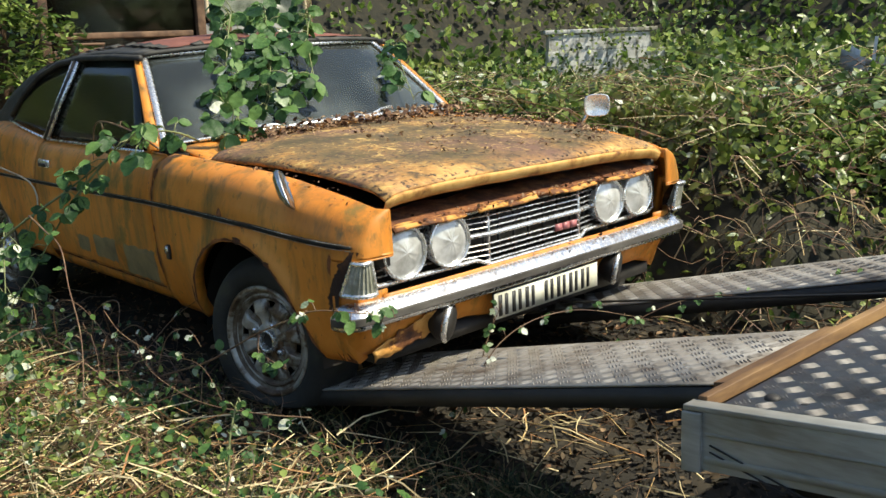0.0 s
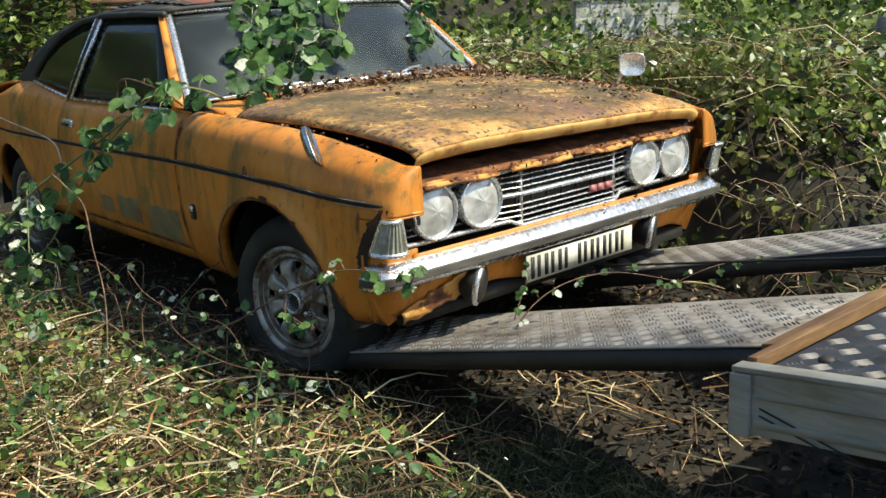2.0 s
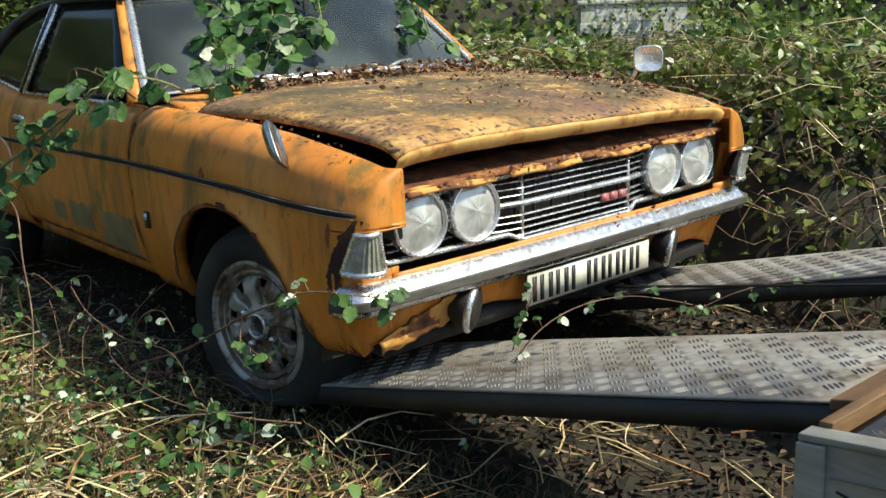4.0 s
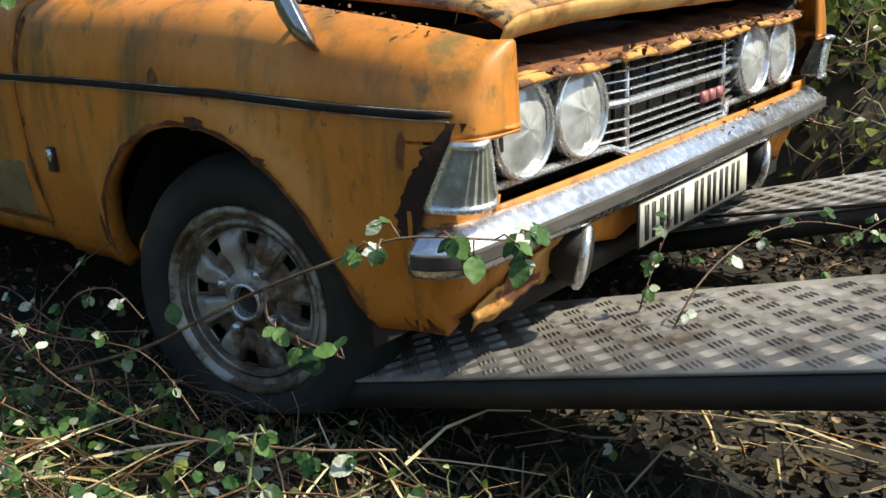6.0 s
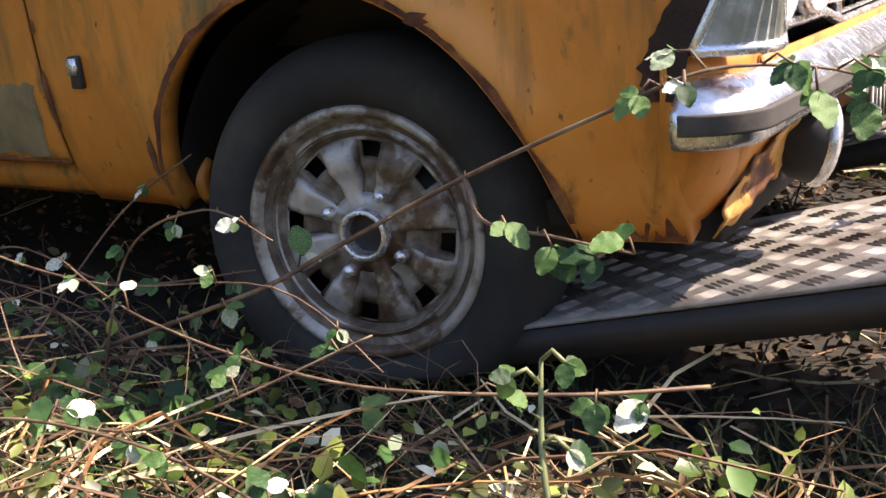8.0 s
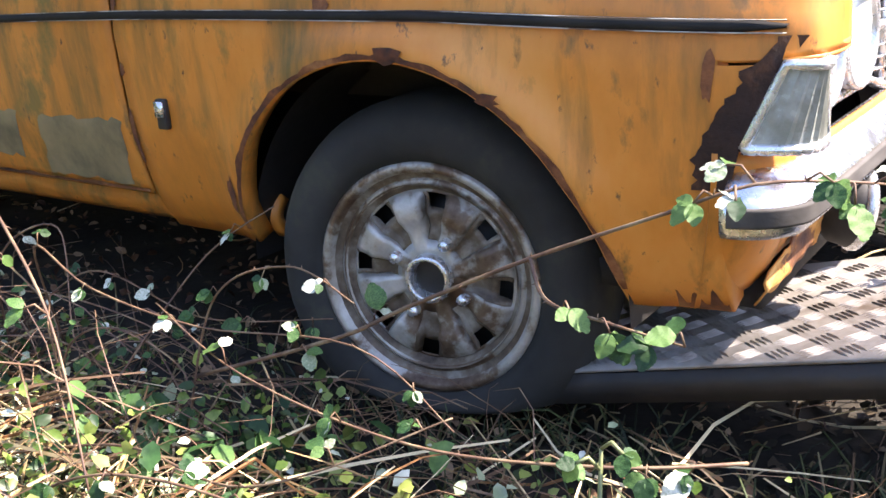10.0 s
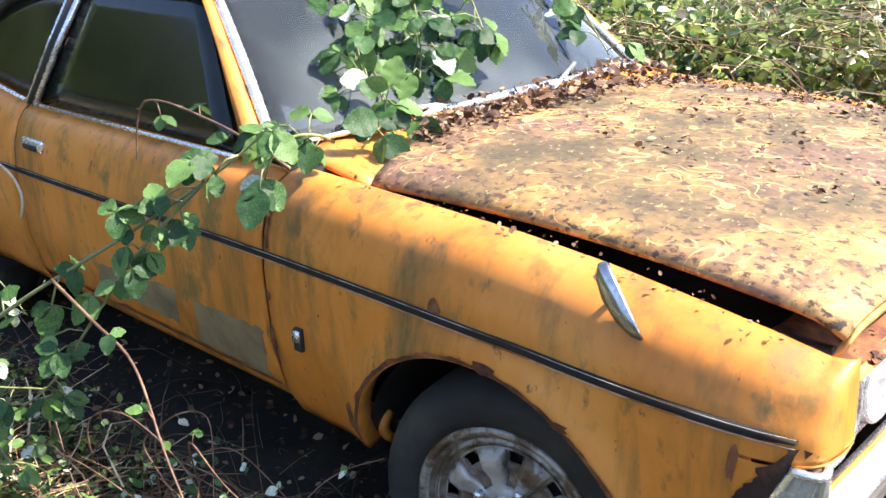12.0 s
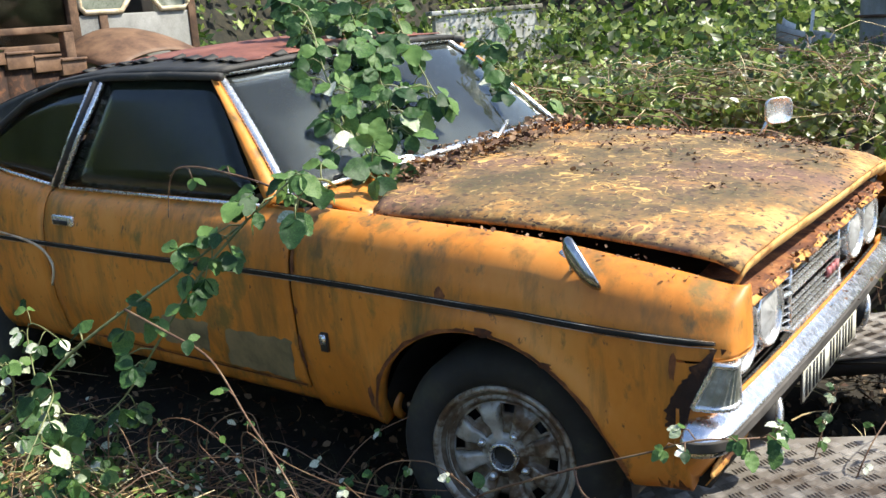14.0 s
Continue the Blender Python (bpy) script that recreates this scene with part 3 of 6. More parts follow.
v, f = grid(lip_point, 40, 4)
build("hood_lip", v, f, LIP, hood, "peeling ochre front lip", solid=0.006, car=True)
for y in (-0.08, 0.02, 0.12, 0.22):
    x, _, z = hood_point(0.985, (y + 0.688) / 1.376)
    v, f = join(box(x - 0.012, x + 0.010, y - 0.016, y - 0.010, z - 0.004, z + 0.006), box(x - 0.012, x + 0.010, y + 0.008, y + 0.014, z - 0.004, z + 0.006), box(x - 0.012, x - 0.006, y - 0.016, y + 0.014, z - 0.004, z + 0.006))
    build("hood_mark", v, f, BLACKPAINT, hood, "small tarnished raised mark", car=True)
# engine bay sides, black in place of shade, and slam panel, seen in the gap
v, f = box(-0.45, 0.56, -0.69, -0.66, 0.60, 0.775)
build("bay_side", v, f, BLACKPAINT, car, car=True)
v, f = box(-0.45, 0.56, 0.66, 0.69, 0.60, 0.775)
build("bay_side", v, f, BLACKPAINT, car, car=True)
v, f = grid(lambda u, w: (0.578 - 0.15 * w, -0.69 + 1.38 * u, 0.714 + 0.005 * math.sin(u * 40) * (w > 0.3) + 0.022 * w), 40, 4)
build("slam_panel", v, f, RUSTMAT, car, "rusty front panel under the hood", solid=0.012, car=True)
for y0, y1 in ((-0.66, -0.36), (-0.30, -0.02), (0.05, 0.30), (0.36, 0.64)):
    v, f = grid(lambda u, w: (0.590 - 0.02 * w, y0 + (y1 - y0) * u, 0.704 + 0.003 * math.sin(u * 7 + y0 * 20) + (0.013 + 0.004 * math.sin(u * 11 + y0 * 9)) * w), 12, 3)
    build("header_strip", v, f, PEEL, car, "flaking orange strip above the grille", solid=0.008, car=True)
# solid black block fills the bay, standing in for shade under the hood
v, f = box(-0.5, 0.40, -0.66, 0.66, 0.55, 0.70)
build("bay_shade_block", v, f, BLACKPAINT, car, car=True)
# scuttle in front of the screen
v, f = grid(lambda u, w: (-0.44 - 0.16 * (1 - ((-0.76 + 1.52 * u) / 0.76) ** 2) - 0.21 * w, -0.70 + 1.40 * u, 0.856 + 0.034 * w + 0.028 * (1 - ((-0.76 + 1.52 * u) / 0.76) ** 2)), 30, 4)
build("scuttle", v, f, PAINT, car, "orange scuttle panel below the windscreen", solid=0.01, car=True)

# ---- front end ----
v, f = box(0.46, 0.50, -0.70, 0.70, 0.50, 0.72)
build("grille_backing", v, f, BLACKPAINT, car, car=True)
grille_bend = ((-0.335, 0.528), (-0.232, 0.550), (0.232, 0.550), (0.335, 0.528))
grille = build("grille", *rows_mesh([[(x + dx, y, 0.618 + dz) for dx, dz in ((0.0, -0.008), (0.010, -0.007), (0.013, 0), (0.010, 0.007), (0, 0.008))] for y, x in grille_bend]), CHROME, car, "chrome grille of thin bars with a broad middle bar", smooth=False, car=True)
for k in range(10):
    z = 0.530 + 0.0186 * k
    if abs(z - 0.618) < 0.014:
        continue
    v, f = rows_mesh([[(x + dx, y, z + dz) for dx, dz in ((0.0, -0.0019), (0.009, -0.0017), (0.010, 0), (0.009, 0.0017), (0, 0.0019))] for y, x in grille_bend])
    build("grille_bar", v, f, CHROME, grille, smooth=False, car=True)
for y in (-0.232, 0.232):
    build("crease", *box(0.546, 0.560, y - 0.003, y + 0.003, 0.522, 0.708), CHROME, grille, car=True)
for y in np.linspace(-0.30, 0.30, 9):
    build("upright", *box(0.518, 0.527, y - 0.003, y + 0.003, 0.52, 0.70), BLACKPAINT, grille, car=True)
for s in (-1, 1):
    for k in range(7):
        z = 0.560 + 0.02 * k
        build("side_bar", *box(0.515, 0.527, min(s * 0.34, s * 0.685), max(s * 0.34, s * 0.685), z, z + 0.003), CHROME, grille, car=True)


fr = [(-0.722, 0.553), (-0.70, 0.541), (-0.28, 0.536), (-0.232, 0.516), (0.232, 0.516), (0.28, 0.536), (0.675, 0.541), (0.692, 0.553), (0.692, 0.688), (0.675, 0.700), (0.28, 0.700), (0.232, 0.713), (-0.232, 0.713), (-0.28, 0.700), (-0.70, 0.694), (-0.722, 0.682), (-0.722, 0.553)]
v, f = tube([lean((0.560 - 0.016 * (abs(y) > 0.25), y, z)) for y, z in fr], 0.0085, 6)
build("grille_surround", v, f, CHROME, grille, "bright chrome surround")
for s in (-1, 1):
    for y, r in ((0.602, 0.082), (0.412, 0.082)) if s < 0 else ((0.582, 0.082), (0.402, 0.082)):
        c = (0.532, s * y, 0.627)
        prof = [(r - 0.008, -0.02), (r, 0.0), (r + 0.004, 0.026), (r + 0.003, 0.034), (r - 0.001, 0.037), (r - 0.006, 0.032), (r - 0.007, 0.022)]
        v, f = lathe(prof, lean(c), (1, 0, 0.02), 40)
        hl = build("headlamp", v, f, CHROME, car, "round headlamp in a deep chrome ring")
        prof = [(0.0005, 0.042)] + [(q * (r - 0.007), 0.024 + 0.016 * (1 - q * q)) for q in (0.2, 0.4, 0.6, 0.8, 0.9, 1.0)]
        v, f = lathe(prof, lean(c), (1, 0, 0.02), 40)
        v = [(x + 0.0012 * math.cos(y * 900), y, z) for x, y, z in v]
        build("lens", v, f, LAMPGLASS, hl, "cloudy fluted glass")
# bumper blade wrapping the corners
def bumper_plan(t):
    y = -0.935 + 1.87 * t
    a = abs(y)
    if a < 0.80:
        x = 0.614 - 0.012 * (a / 0.8) ** 2
    else:
        q = (a - 0.80) / 0.135
        x = 0.602 - 0.082 * q ** 1.6
        y = math.copysign(0.80 + 0.062 * math.sin(q * math.pi / 2), y)
    return x, y


section = ((-0.030, 0.438), (-0.006, 0.439), (0.0, 0.446), (0.001, 0.458), (0.001, 0.476), (-0.004, 0.481), (-0.020, 0.497), (-0.036, 0.509), (-0.052, 0.512))
rows = []
ts = list(np.linspace(0, 0.075, 14)) + list(np.linspace(0.09, 0.91, 40)) + list(np.linspace(0.925, 1, 14))
for t in ts:
    x, y = bumper_plan(t)
    x2, y2 = bumper_plan(min(1, t + 0.002))
    x1, y1 = bumper_plan(max(0, t - 0.002))
    d = Vector((y2 - y1, -(x2 - x1), 0)).normalized()
    rows.append([(x + d.x * o, y + d.y * o, z) for o, z in section])
v, f = rows_mesh(rows)
bumper = build("front_bumper", v, f, PITTED, car, "pitted chrome bumper with a dull rubber band", solid=0.004, car=True)
rows2 = [[(r[3][0] + 0.004 * (r[3][0] - r[0][0]) / 0.04, r[3][1] * 1.004, z) for z in (0.455, 0.458, 0.475, 0.478)] for r in rows[1:-1]]
v, f = rows_mesh(rows2)
build("rubber_band", v, f, BANDRUBBER, bumper, "grey weathered rubber band", solid=0.012, car=True)
# valance below
v, f = grid(lambda u, w: (0.578 - 0.06 * (1 - w) ** 1.5 - 0.01 * (abs(u - 0.5) * 2) ** 3, -0.70 + 1.40 * u, 0.335 + 0.03 * abs(math.sin(u * 9)) * (w < 0.1) + 0.185 * w), 40, 8)
build("valance", v, f, PAINT, car, "orange front valance below the bumper", solid=0.006, car=True)
def flap_point(u, w):
    edge = 0.010 * noise.noise((u * 9, 3.0, 0.0)) * (w < 0.5) + 0.012 * noise.noise((u * 12, 8.0, 0.0)) * (w > 0.5)
    across = (w - 0.5) * (0.045 + 0.035 * u) + edge
    return (0.510 + 0.045 * u + 0.020 * w + 0.006 * math.sin(5 * u + 3 * w) + 0.005 * noise.noise((u * 7, w * 4, 1.0)), -0.715 + 0.29 * u - 0.5 * across, 0.318 + 0.088 * u + across)


v, f = grid(flap_point, 26, 8)
build("torn_flap", v, f, PEEL, car, "torn rusty flap of peeling orange paint", solid=0.003, car=True)
for y in (-0.45, 0.42):
    v, f = lathe([(0.0005, 0.024), (0.042, 0.021), (0.058, 0.013), (0.063, 0.0), (0.056, -0.03), (0.03, -0.06)], lean((0.575, y, 0.374)), (0.80, 0.56, -0.18), 32)
    fog = build("fog_lamp", v, f, BLACKPAINT, car, "dull fog lamp hung under the bumper")
    v, f = lathe([(0.059, 0.013), (0.066, 0.008), (0.067, 0.0), (0.062, -0.006)], lean((0.575, y, 0.374)), (0.80, 0.56, -0.18), 32)
    build("fog_rim", v, f, CHROME, fog)
# number plate with unreadable bars
PY0, PY1, PZ0, PZ1 = -0.262, 0.285, 0.334, 0.430
v, f = box(0.594, 0.599, PY0, PY1, PZ0, PZ1)
plate = build("number_plate", v, f, INK, car, "white front plate with black bars", car=True)
build("plate_face", *box(0.5985, 0.601, PY0 + 0.004, PY1 - 0.004, PZ0 + 0.004, PZ1 - 0.004), PLATE, plate, car=True)
for k in range(7):
    y = PY0 + 0.022 + k * 0.066 + (0.032 if k > 2 else 0)
    v, f = join(box(0.6005, 0.6025, y, y + 0.017, PZ0 + 0.012, PZ1 - 0.012), box(0.6005, 0.6025, y + 0.031, y + 0.046, PZ0 + 0.012, PZ1 - 0.012))
    build("plate_bar", v, f, INK, plate, car=True)
b0 = 0.10
for k in range(3):
    build("badge_bar", *box(0.556, 0.566, b0 + 0.04 * k, b0 + 0.04 * k + 0.031, 0.566, 0.590), PINK, grille, "faded pinkish red badge bar", car=True)

# ---- cabin ----
def screen_point(u, w):
    # u across, w up
    y0, y1 = -0.735 + 1.47 * u, -0.60 + 1.20 * u
    y = y0 + (y1 - y0) * w
    bow = 1 - (2 * u - 1) ** 2
    x = -0.725 + 0.11 * bow + (-0.395 - 0.02 * bow) * w
    z = 0.895 + 0.028 * bow * (1 - w) + 0.015 * bow * w + 0.333 * w + 0.012 * math.sin(w * math.pi)
    return (x, y, z)


v, f = grid(screen_point, 24, 12)
ws = build("windscreen", v, f, SCREEN, car, "dusty windscreen under bramble leaves", solid=0.005, car=True)
edge = [screen_point(u, 0) for u in np.linspace(0, 1, 25)] + [screen_point(1, w) for w in np.linspace(0.05, 1, 12)] + [screen_point(u, 1) for u in np.linspace(0.95, 0, 24)] + [screen_point(0, w) for w in np.linspace(0.95, 0, 12)]
rows = []
c = Vector((-0.85, 0, 1.06))
for p in edge:
    q = Vector(p)
    d = (c - q).normalized()
    rows.append([tuple(q + d * a + Vector((0.012, 0, 0.010)) * b) for a, b in ((-0.008, 0.2), (-0.006, 1.0), (0.012, 1.2), (0.020, 0.6))])
v, f = rows_mesh(rows)
build("screen_trim", v, f, CHROME, ws, "bright metal windscreen surround", solid=0.003, car=True)


def roof_edge(x):
    """Half width and height of the gutter along the roof."""
    y = lerp(x, (-2.95, -2.6, -2.25, -1.75, -1.1, -1.05), (0.66, 0.67, 0.665, 0.655, 0.625, 0.60))
    z = lerp(x, (-2.95, -2.7, -2.5, -2.25, -2.0, -1.75, -1.45, -1.1, -1.05), (0.90, 0.99, 1.075, 1.155, 1.21, 1.24, 1.252, 1.245, 1.24))
    return y, z


def roof_point(u, w):
    x = -1.095 - 1.86 * u
    ye, ze = roof_edge(x)
    q = 2 * w - 1
    crown = (0.016 + 0.040 * min(1.0, u / 0.22) * (2 - min(1.0, u / 0.22))) * (1 - abs(q) ** 2.4) * (1 - 0.4 * u)
    return (x + 0.085 * (1 - q * q) * (1 - u) ** 2, q * ye, ze + crown)


v, f = grid(roof_point, 36, 30)
roof = build("roof", v, f, VINYL, car, "black vinyl roof peeled to red primer", solid=0.015, car=True)
def bare_point(u, w):
    x, y, z = roof_point(0.02 + 0.50 * u, 0.10 + 0.80 * w)
    j = 0.02 * math.sin(w * 40) * (u < 0.05 or u > 0.95) + 0.018 * math.sin(u * 34 + 2 * math.sin(u * 90)) * (w < 0.05 or w > 0.95)
    return (x + j, y + j, z + 0.011)


v, f = grid(bare_point, 40, 28)
build("bare_roof_skin", v, f, ROOFRUST, roof, "red-brown bare roof skin", solid=0.002, car=True)
rng = random.Random(3)
for k in range(15):
    u = rng.random()
    w = 0.10 if k < 11 else rng.uniform(0.1, 0.9)
    x, y, z = roof_point(0.03 + 0.48 * u if k < 11 else 0.02, w)
    L, h = rng.uniform(0.02, 0.075), rng.uniform(0.002, 0.014)
    v, f = grid(lambda a, b: (x + L * (a - 0.5), y + 0.05 * (b - 0.5) + 0.01 * math.sin(7 * a), z + 0.012 + h * b * math.sin(a * math.pi) + 0.004 * math.sin(a * 11)), 6, 3)
    build("vinyl_flap", v, f, VINYL, roof, "curled flap of torn black vinyl", solid=0.002, car=True)
for s in (-1, 1):
    # body below the gutter behind the side glass
    def glass_line(x):
        return lerp(x, (-2.30, -2.2, -2.05, -1.9), (0.96, 1.06, 1.14, 1.17))

    rows = []
    for x in np.linspace(-2.02, -2.95, 22):
        ye, ze = roof_edge(x)
        base = shoulder(x) + 0.004
        yb = lerp(x, (-3.4, -2.7, -1.82), (0.62, 0.68, 0.775))
        lo = 0.0 if x < -2.30 else max(0.0, (glass_line(x) - base) / max(0.05, ze - base))
        rows.append([(x, s * (yb + (ye - yb) * q), base + max(0.0, ze - base) * q) for q in np.linspace(lo, 1, 8)])
    v, f = rows_mesh(rows)
    build("rear_pillar", v, f, VINYL, car, "black vinyl rear pillar", solid=0.012, car=True)
    # glass of the door and the quarter window
    def side_glass(pts):
        return [(x, s * (0.775 + (lerp(x, (-2.3, -1.7, -1.05), (0.66, 0.65, 0.62)) - 0.775) * (z - 0.885) / 0.36), z) for x, z in pts]

    def pane(a, b, n=10):
        rows = []
        for i in range(n + 1):
            u = i / n
            lo = (a[0][0] + (b[0][0] - a[0][0]) * u, a[0][1] + (b[0][1] - a[0][1]) * u)
            hi = (a[1][0] + (b[1][0] - a[1][0]) * u, a[1][1] + (b[1][1] - a[1][1]) * u)
            rows.append(side_glass([(lo[0] + (hi[0] - lo[0]) * t, lo[1] + (hi[1] - lo[1]) * t) for t in np.linspace(0, 1, 6)]))
        return rows_mesh(rows)

    v, f = pane(((-0.80, 0.888), (-1.10, 1.222)), ((-1.755, 0.888), (-1.60, 1.228)))
    dw = build("door_window", v, f, WINDOW, car, "dark dusty door window", solid=0.004, car=True)
    rows = []
    for u in np.linspace(0, 1, 14):
        xl, zl = -1.825 - 0.47 * u, 0.892 + 0.06 * u
        xh, zh = -1.665 - 0.63 * u, lerp(-1.665 - 0.63 * u, (-2.295, -2.2, -2.05, -1.85, -1.66), (0.955, 1.06, 1.145, 1.20, 1.222))
        rows.append(side_glass([(xl + (xh - xl) * t, zl + (zh - zl) * t) for t in np.linspace(0, 1, 6)]))
    v, f = rows_mesh(rows)
    qw = build("quarter_window", v, f, WINDOW, car, "dark rear side window", solid=0.004, car=True)
    # frames: chrome twin bars at the middle post, thin sills, orange screen pillar
    for dx in (0.0, 0.045):
        p = side_glass([(-1.775 - dx, 0.885), (-1.71 - dx * 1.05, 1.05), (-1.625 - dx * 1.1, 1.225)])
        v, f = tube([lean((a, b + s * 0.010, c_)) for a, b, c_ in p], 0.010, 6)
        build("post_trim", v, f, CHROME, dw, "bright double post trim")
    p = side_glass([(-1.80, 0.885), (-1.735, 1.05), (-1.65, 1.225)])
    v, f = tube([lean((a, b + s * 0.002, c_)) for a, b, c_ in p], 0.022, 6)
    build("middle_post", v, f, BLACKPAINT, car)
    p = side_glass([(-0.78, 0.884), (-1.2, 0.884), (-1.78, 0.886)])
    v, f = tube([lean((a, b + s * 0.012, c_)) for a, b, c_ in p], 0.006, 6)
    build("window_sill_trim", v, f, CHROME, dw)
    rows = [r for r in (side_glass([(-1.84, 0.893)])[0], side_glass([(-2.1, 0.922)])[0], side_glass([(-2.30, 0.952)])[0])]
    v, f = tube([lean((a, b + s * 0.012, c_)) for a, b, c_ in rows], 0.006, 6)
    build("window_sill_trim", v, f, CHROME, qw)
    p = side_glass([(-1.06, 1.232), (-1.3, 1.240), (-1.6, 1.240), (-1.85, 1.218), (-2.05, 1.165), (-2.2, 1.085), (-2.31, 0.975)])
    v, f = tube([lean((a, b + s * 0.006, c_)) for a, b, c_ in p], 0.014, 6)
    build("roof_gutter", v, f, VINYL, roof)
    rows = []
    for w in np.linspace(-0.03, 1.0, 10):
        a = Vector(screen_point(0 if s < 0 else 1, max(0, w)))
        if w < 0:
            a.z -= 0.012
        b = Vector(side_glass([(-0.765 - 0.33 * w, 0.888 + 0.334 * w)])[0])
        m_ = (a + b) / 2 + Vector((0.0, s * 0.022, 0.012))
        rows.append([tuple(p) for p in (a, a.lerp(m_, 0.55), m_, b.lerp(m_, 0.55), b)])
    v, f = rows_mesh(rows)
    build("screen_pillar", v, f, PAINT, car, "faded orange windscreen pillar", solid=0.01, car=True)
    # handle
    y = side_y(-1.70, 0.79) + 0.002
    v, f = box(-1.755, -1.635, s * y if s > 0 else -y - 0.016, s * y + 0.016 if s > 0 else -y, 0.770, 0.806)
    h = build("door_handle", v, f, CHROME, car, "chrome lift-up door handle", bevel=0.006, car=True)
    v, f = box(-1.740, -1.66, -y - 0.020 if s < 0 else y + 0.014, -y - 0.014 if s < 0 else y + 0.020, 0.776, 0.790)
    build("handle_recess", v, f, BLACKPAINT, h, car=True)
    # wing mirror on a stalk
    if s < 0:
        foot, face, nrm = (0.20, -0.775, 0.835), (0.286, -0.842, 0.835), (0.87, 0.50, 0.0)
    else:
        foot, face, nrm = (0.13, 0.72, 0.83), (0.19, 0.77, 0.935), (0.80, -0.6, 0.05)
    v, f = tube([lean(foot), lean((0.5 * foot[0] + 0.5 * face[0], 0.5 * foot[1] + 0.5 * face[1], max(foot[2], face[2]) - 0.03)), lean(tuple(Vector(face) - 0.02 * Vector(nrm)))], [0.010, 0.007, 0.006], 7)
    stalk = build("wing_mirror", v, f, CHROME, car, "chrome wing mirror on a stalk knocked askew")
    nv = Vector(nrm).normalized()
    side = nv.cross(Vector((0, 0, 1))).normalized()
    up = Vector((0, 0, 1))
    if s < 0:
        up = (Vector((-0.078, 0.015, 0.10))).normalized()
        side = up.cross(nv).normalized()
    HW, HH = (0.030, 0.068) if s < 0 else (0.054, 0.046)
    rows = []
    for r, o in ((0.02, -0.028), (0.6, -0.022), (0.92, -0.008), (1.0, 0.004), (0.96, 0.010), (0.90, 0.008), (0.02, 0.008)):
        ring = []
        for k in range(24):
            a = k * math.tau / 24
            ca, sa = math.cos(a), math.sin(a)
            sq = (abs(ca) ** 4 + abs(sa) ** 4) ** -0.25
            ring.append(tuple(Vector(lean(face)) + nv * o + side * (HW * r * ca * sq) + up * (HH * r * sa * sq)))
        rows.append(ring)
    v, f = rows_mesh(rows, True)
    build("mirror_head", v, f, MIRRORSHELL if s < 0 else CHROME, stalk, "chrome mirror shell, near one darkened for shade")
# cabin inside: floor, dash, seats, far lining
build("cabin_floor", *box(-2.7, -0.6, -0.72, 0.72, 0.33, 0.36), INTERIOR, car, car=True)
build("dashboard", *box(-0.95, -0.72, -0.70, 0.70, 0.70, 0.885), INTERIOR, car, bevel=0.03, car=True)
for y in (-0.36, 0.36):
    v, f = join(box(-1.55, -1.05, y - 0.24, y + 0.24, 0.45, 0.60), box(-1.68, -1.52, y - 0.24, y + 0.24, 0.50, 1.02))
    build("front_seat", v, f, INTERIOR, car, "dark vinyl front seat", bevel=0.04, car=True)
build("rear_seat", *join(box(-2.4, -1.95, -0.65, 0.65, 0.45, 0.62), box(-2.55, -2.38, -0.65, 0.65, 0.5, 0.93)), INTERIOR, car, "dark rear bench seat", bevel=0.04, car=True)
v, f = tube([(-1.10 + 0.05 * math.sin(a), -0.36 + 0.19 * math.cos(a), 0.88 + 0.18 * math.sin(a)) for a in np.linspace(0, math.tau, 33)], 0.012, 6)
build("steering_wheel", v, f, BLACKPAINT, car, "black steering wheel", car=True)
build("bulkhead", *box(-0.62, -0.58, -0.74, 0.74, 0.33, 0.88), BLACKPAINT, car, car=True)
build("floor_pan", *box(-3.3, 0.52, -0.70, 0.70, 0.29, 0.33), BLACKPAINT, car, car=True)
# boot and tail
v, f = grid(lambda u, w: (-2.75 - 0.70 * u, -0.70 + 1.40 * w, 0.925 - 0.10 * u ** 2 + 0.02 * (1 - (2 * w - 1) ** 2)), 16, 12)
build("boot_lid", v, f, PAINT, car, "orange boot lid", solid=0.012, car=True)
v, f = grid(lambda u, w: (-3.45 - 0.05 * math.sin(w * math.pi), -0.74 + 1.48 * u, 0.33 + 0.48 * w), 12, 8)
build("tail_panel", v, f, PAINT, car, solid=0.012, car=True)
build("rear_bumper", *box(-3.58, -3.48, -0.82, 0.82, 0.44, 0.52), PITTED, car, bevel=0.015, car=True)
# wiper arms
for a, b in (((-0.60, -0.10, 0.905), (-0.70, -0.48, 0.935)), ((-0.58, 0.10, 0.91), (-0.72, 0.42, 0.95))):
    v, f = tube([lean(a), lean(tuple((Vector(a) + Vector(b)) / 2 + Vector((0.015, 0, 0.02)))), lean(b)], 0.0075, 6)
    wip = build("wiper", v, f, CHROME, car, "bare metal wiper arm")
    v, f = tube([lean((b[0] - 0.06, b[1] + 0.12 * (1 if b[1] < 0 else -1), b[2] + 0.035)), lean(b), lean((b[0] + 0.02, b[1] - 0.10 * (1 if b[1] < 0 else -1), b[2] - 0.01))], 0.005, 5)
    build("wiper_blade", v, f, BLACKPAINT, wip)


# loose pale wire hanging from the quarter panel
v, f = tube(bezier([(-2.9, -0.852, 0.80), (-2.55, -0.862, 0.76), (-2.15, -0.868, 0.73), (-1.86, -0.870, 0.70), (-1.76, -0.872, 0.64), (-1.78, -0.872, 0.56)], 30), 0.0045, 6)
build("loose_wire", v, f, CREAM, car, "loose pale wire hanging off the body")

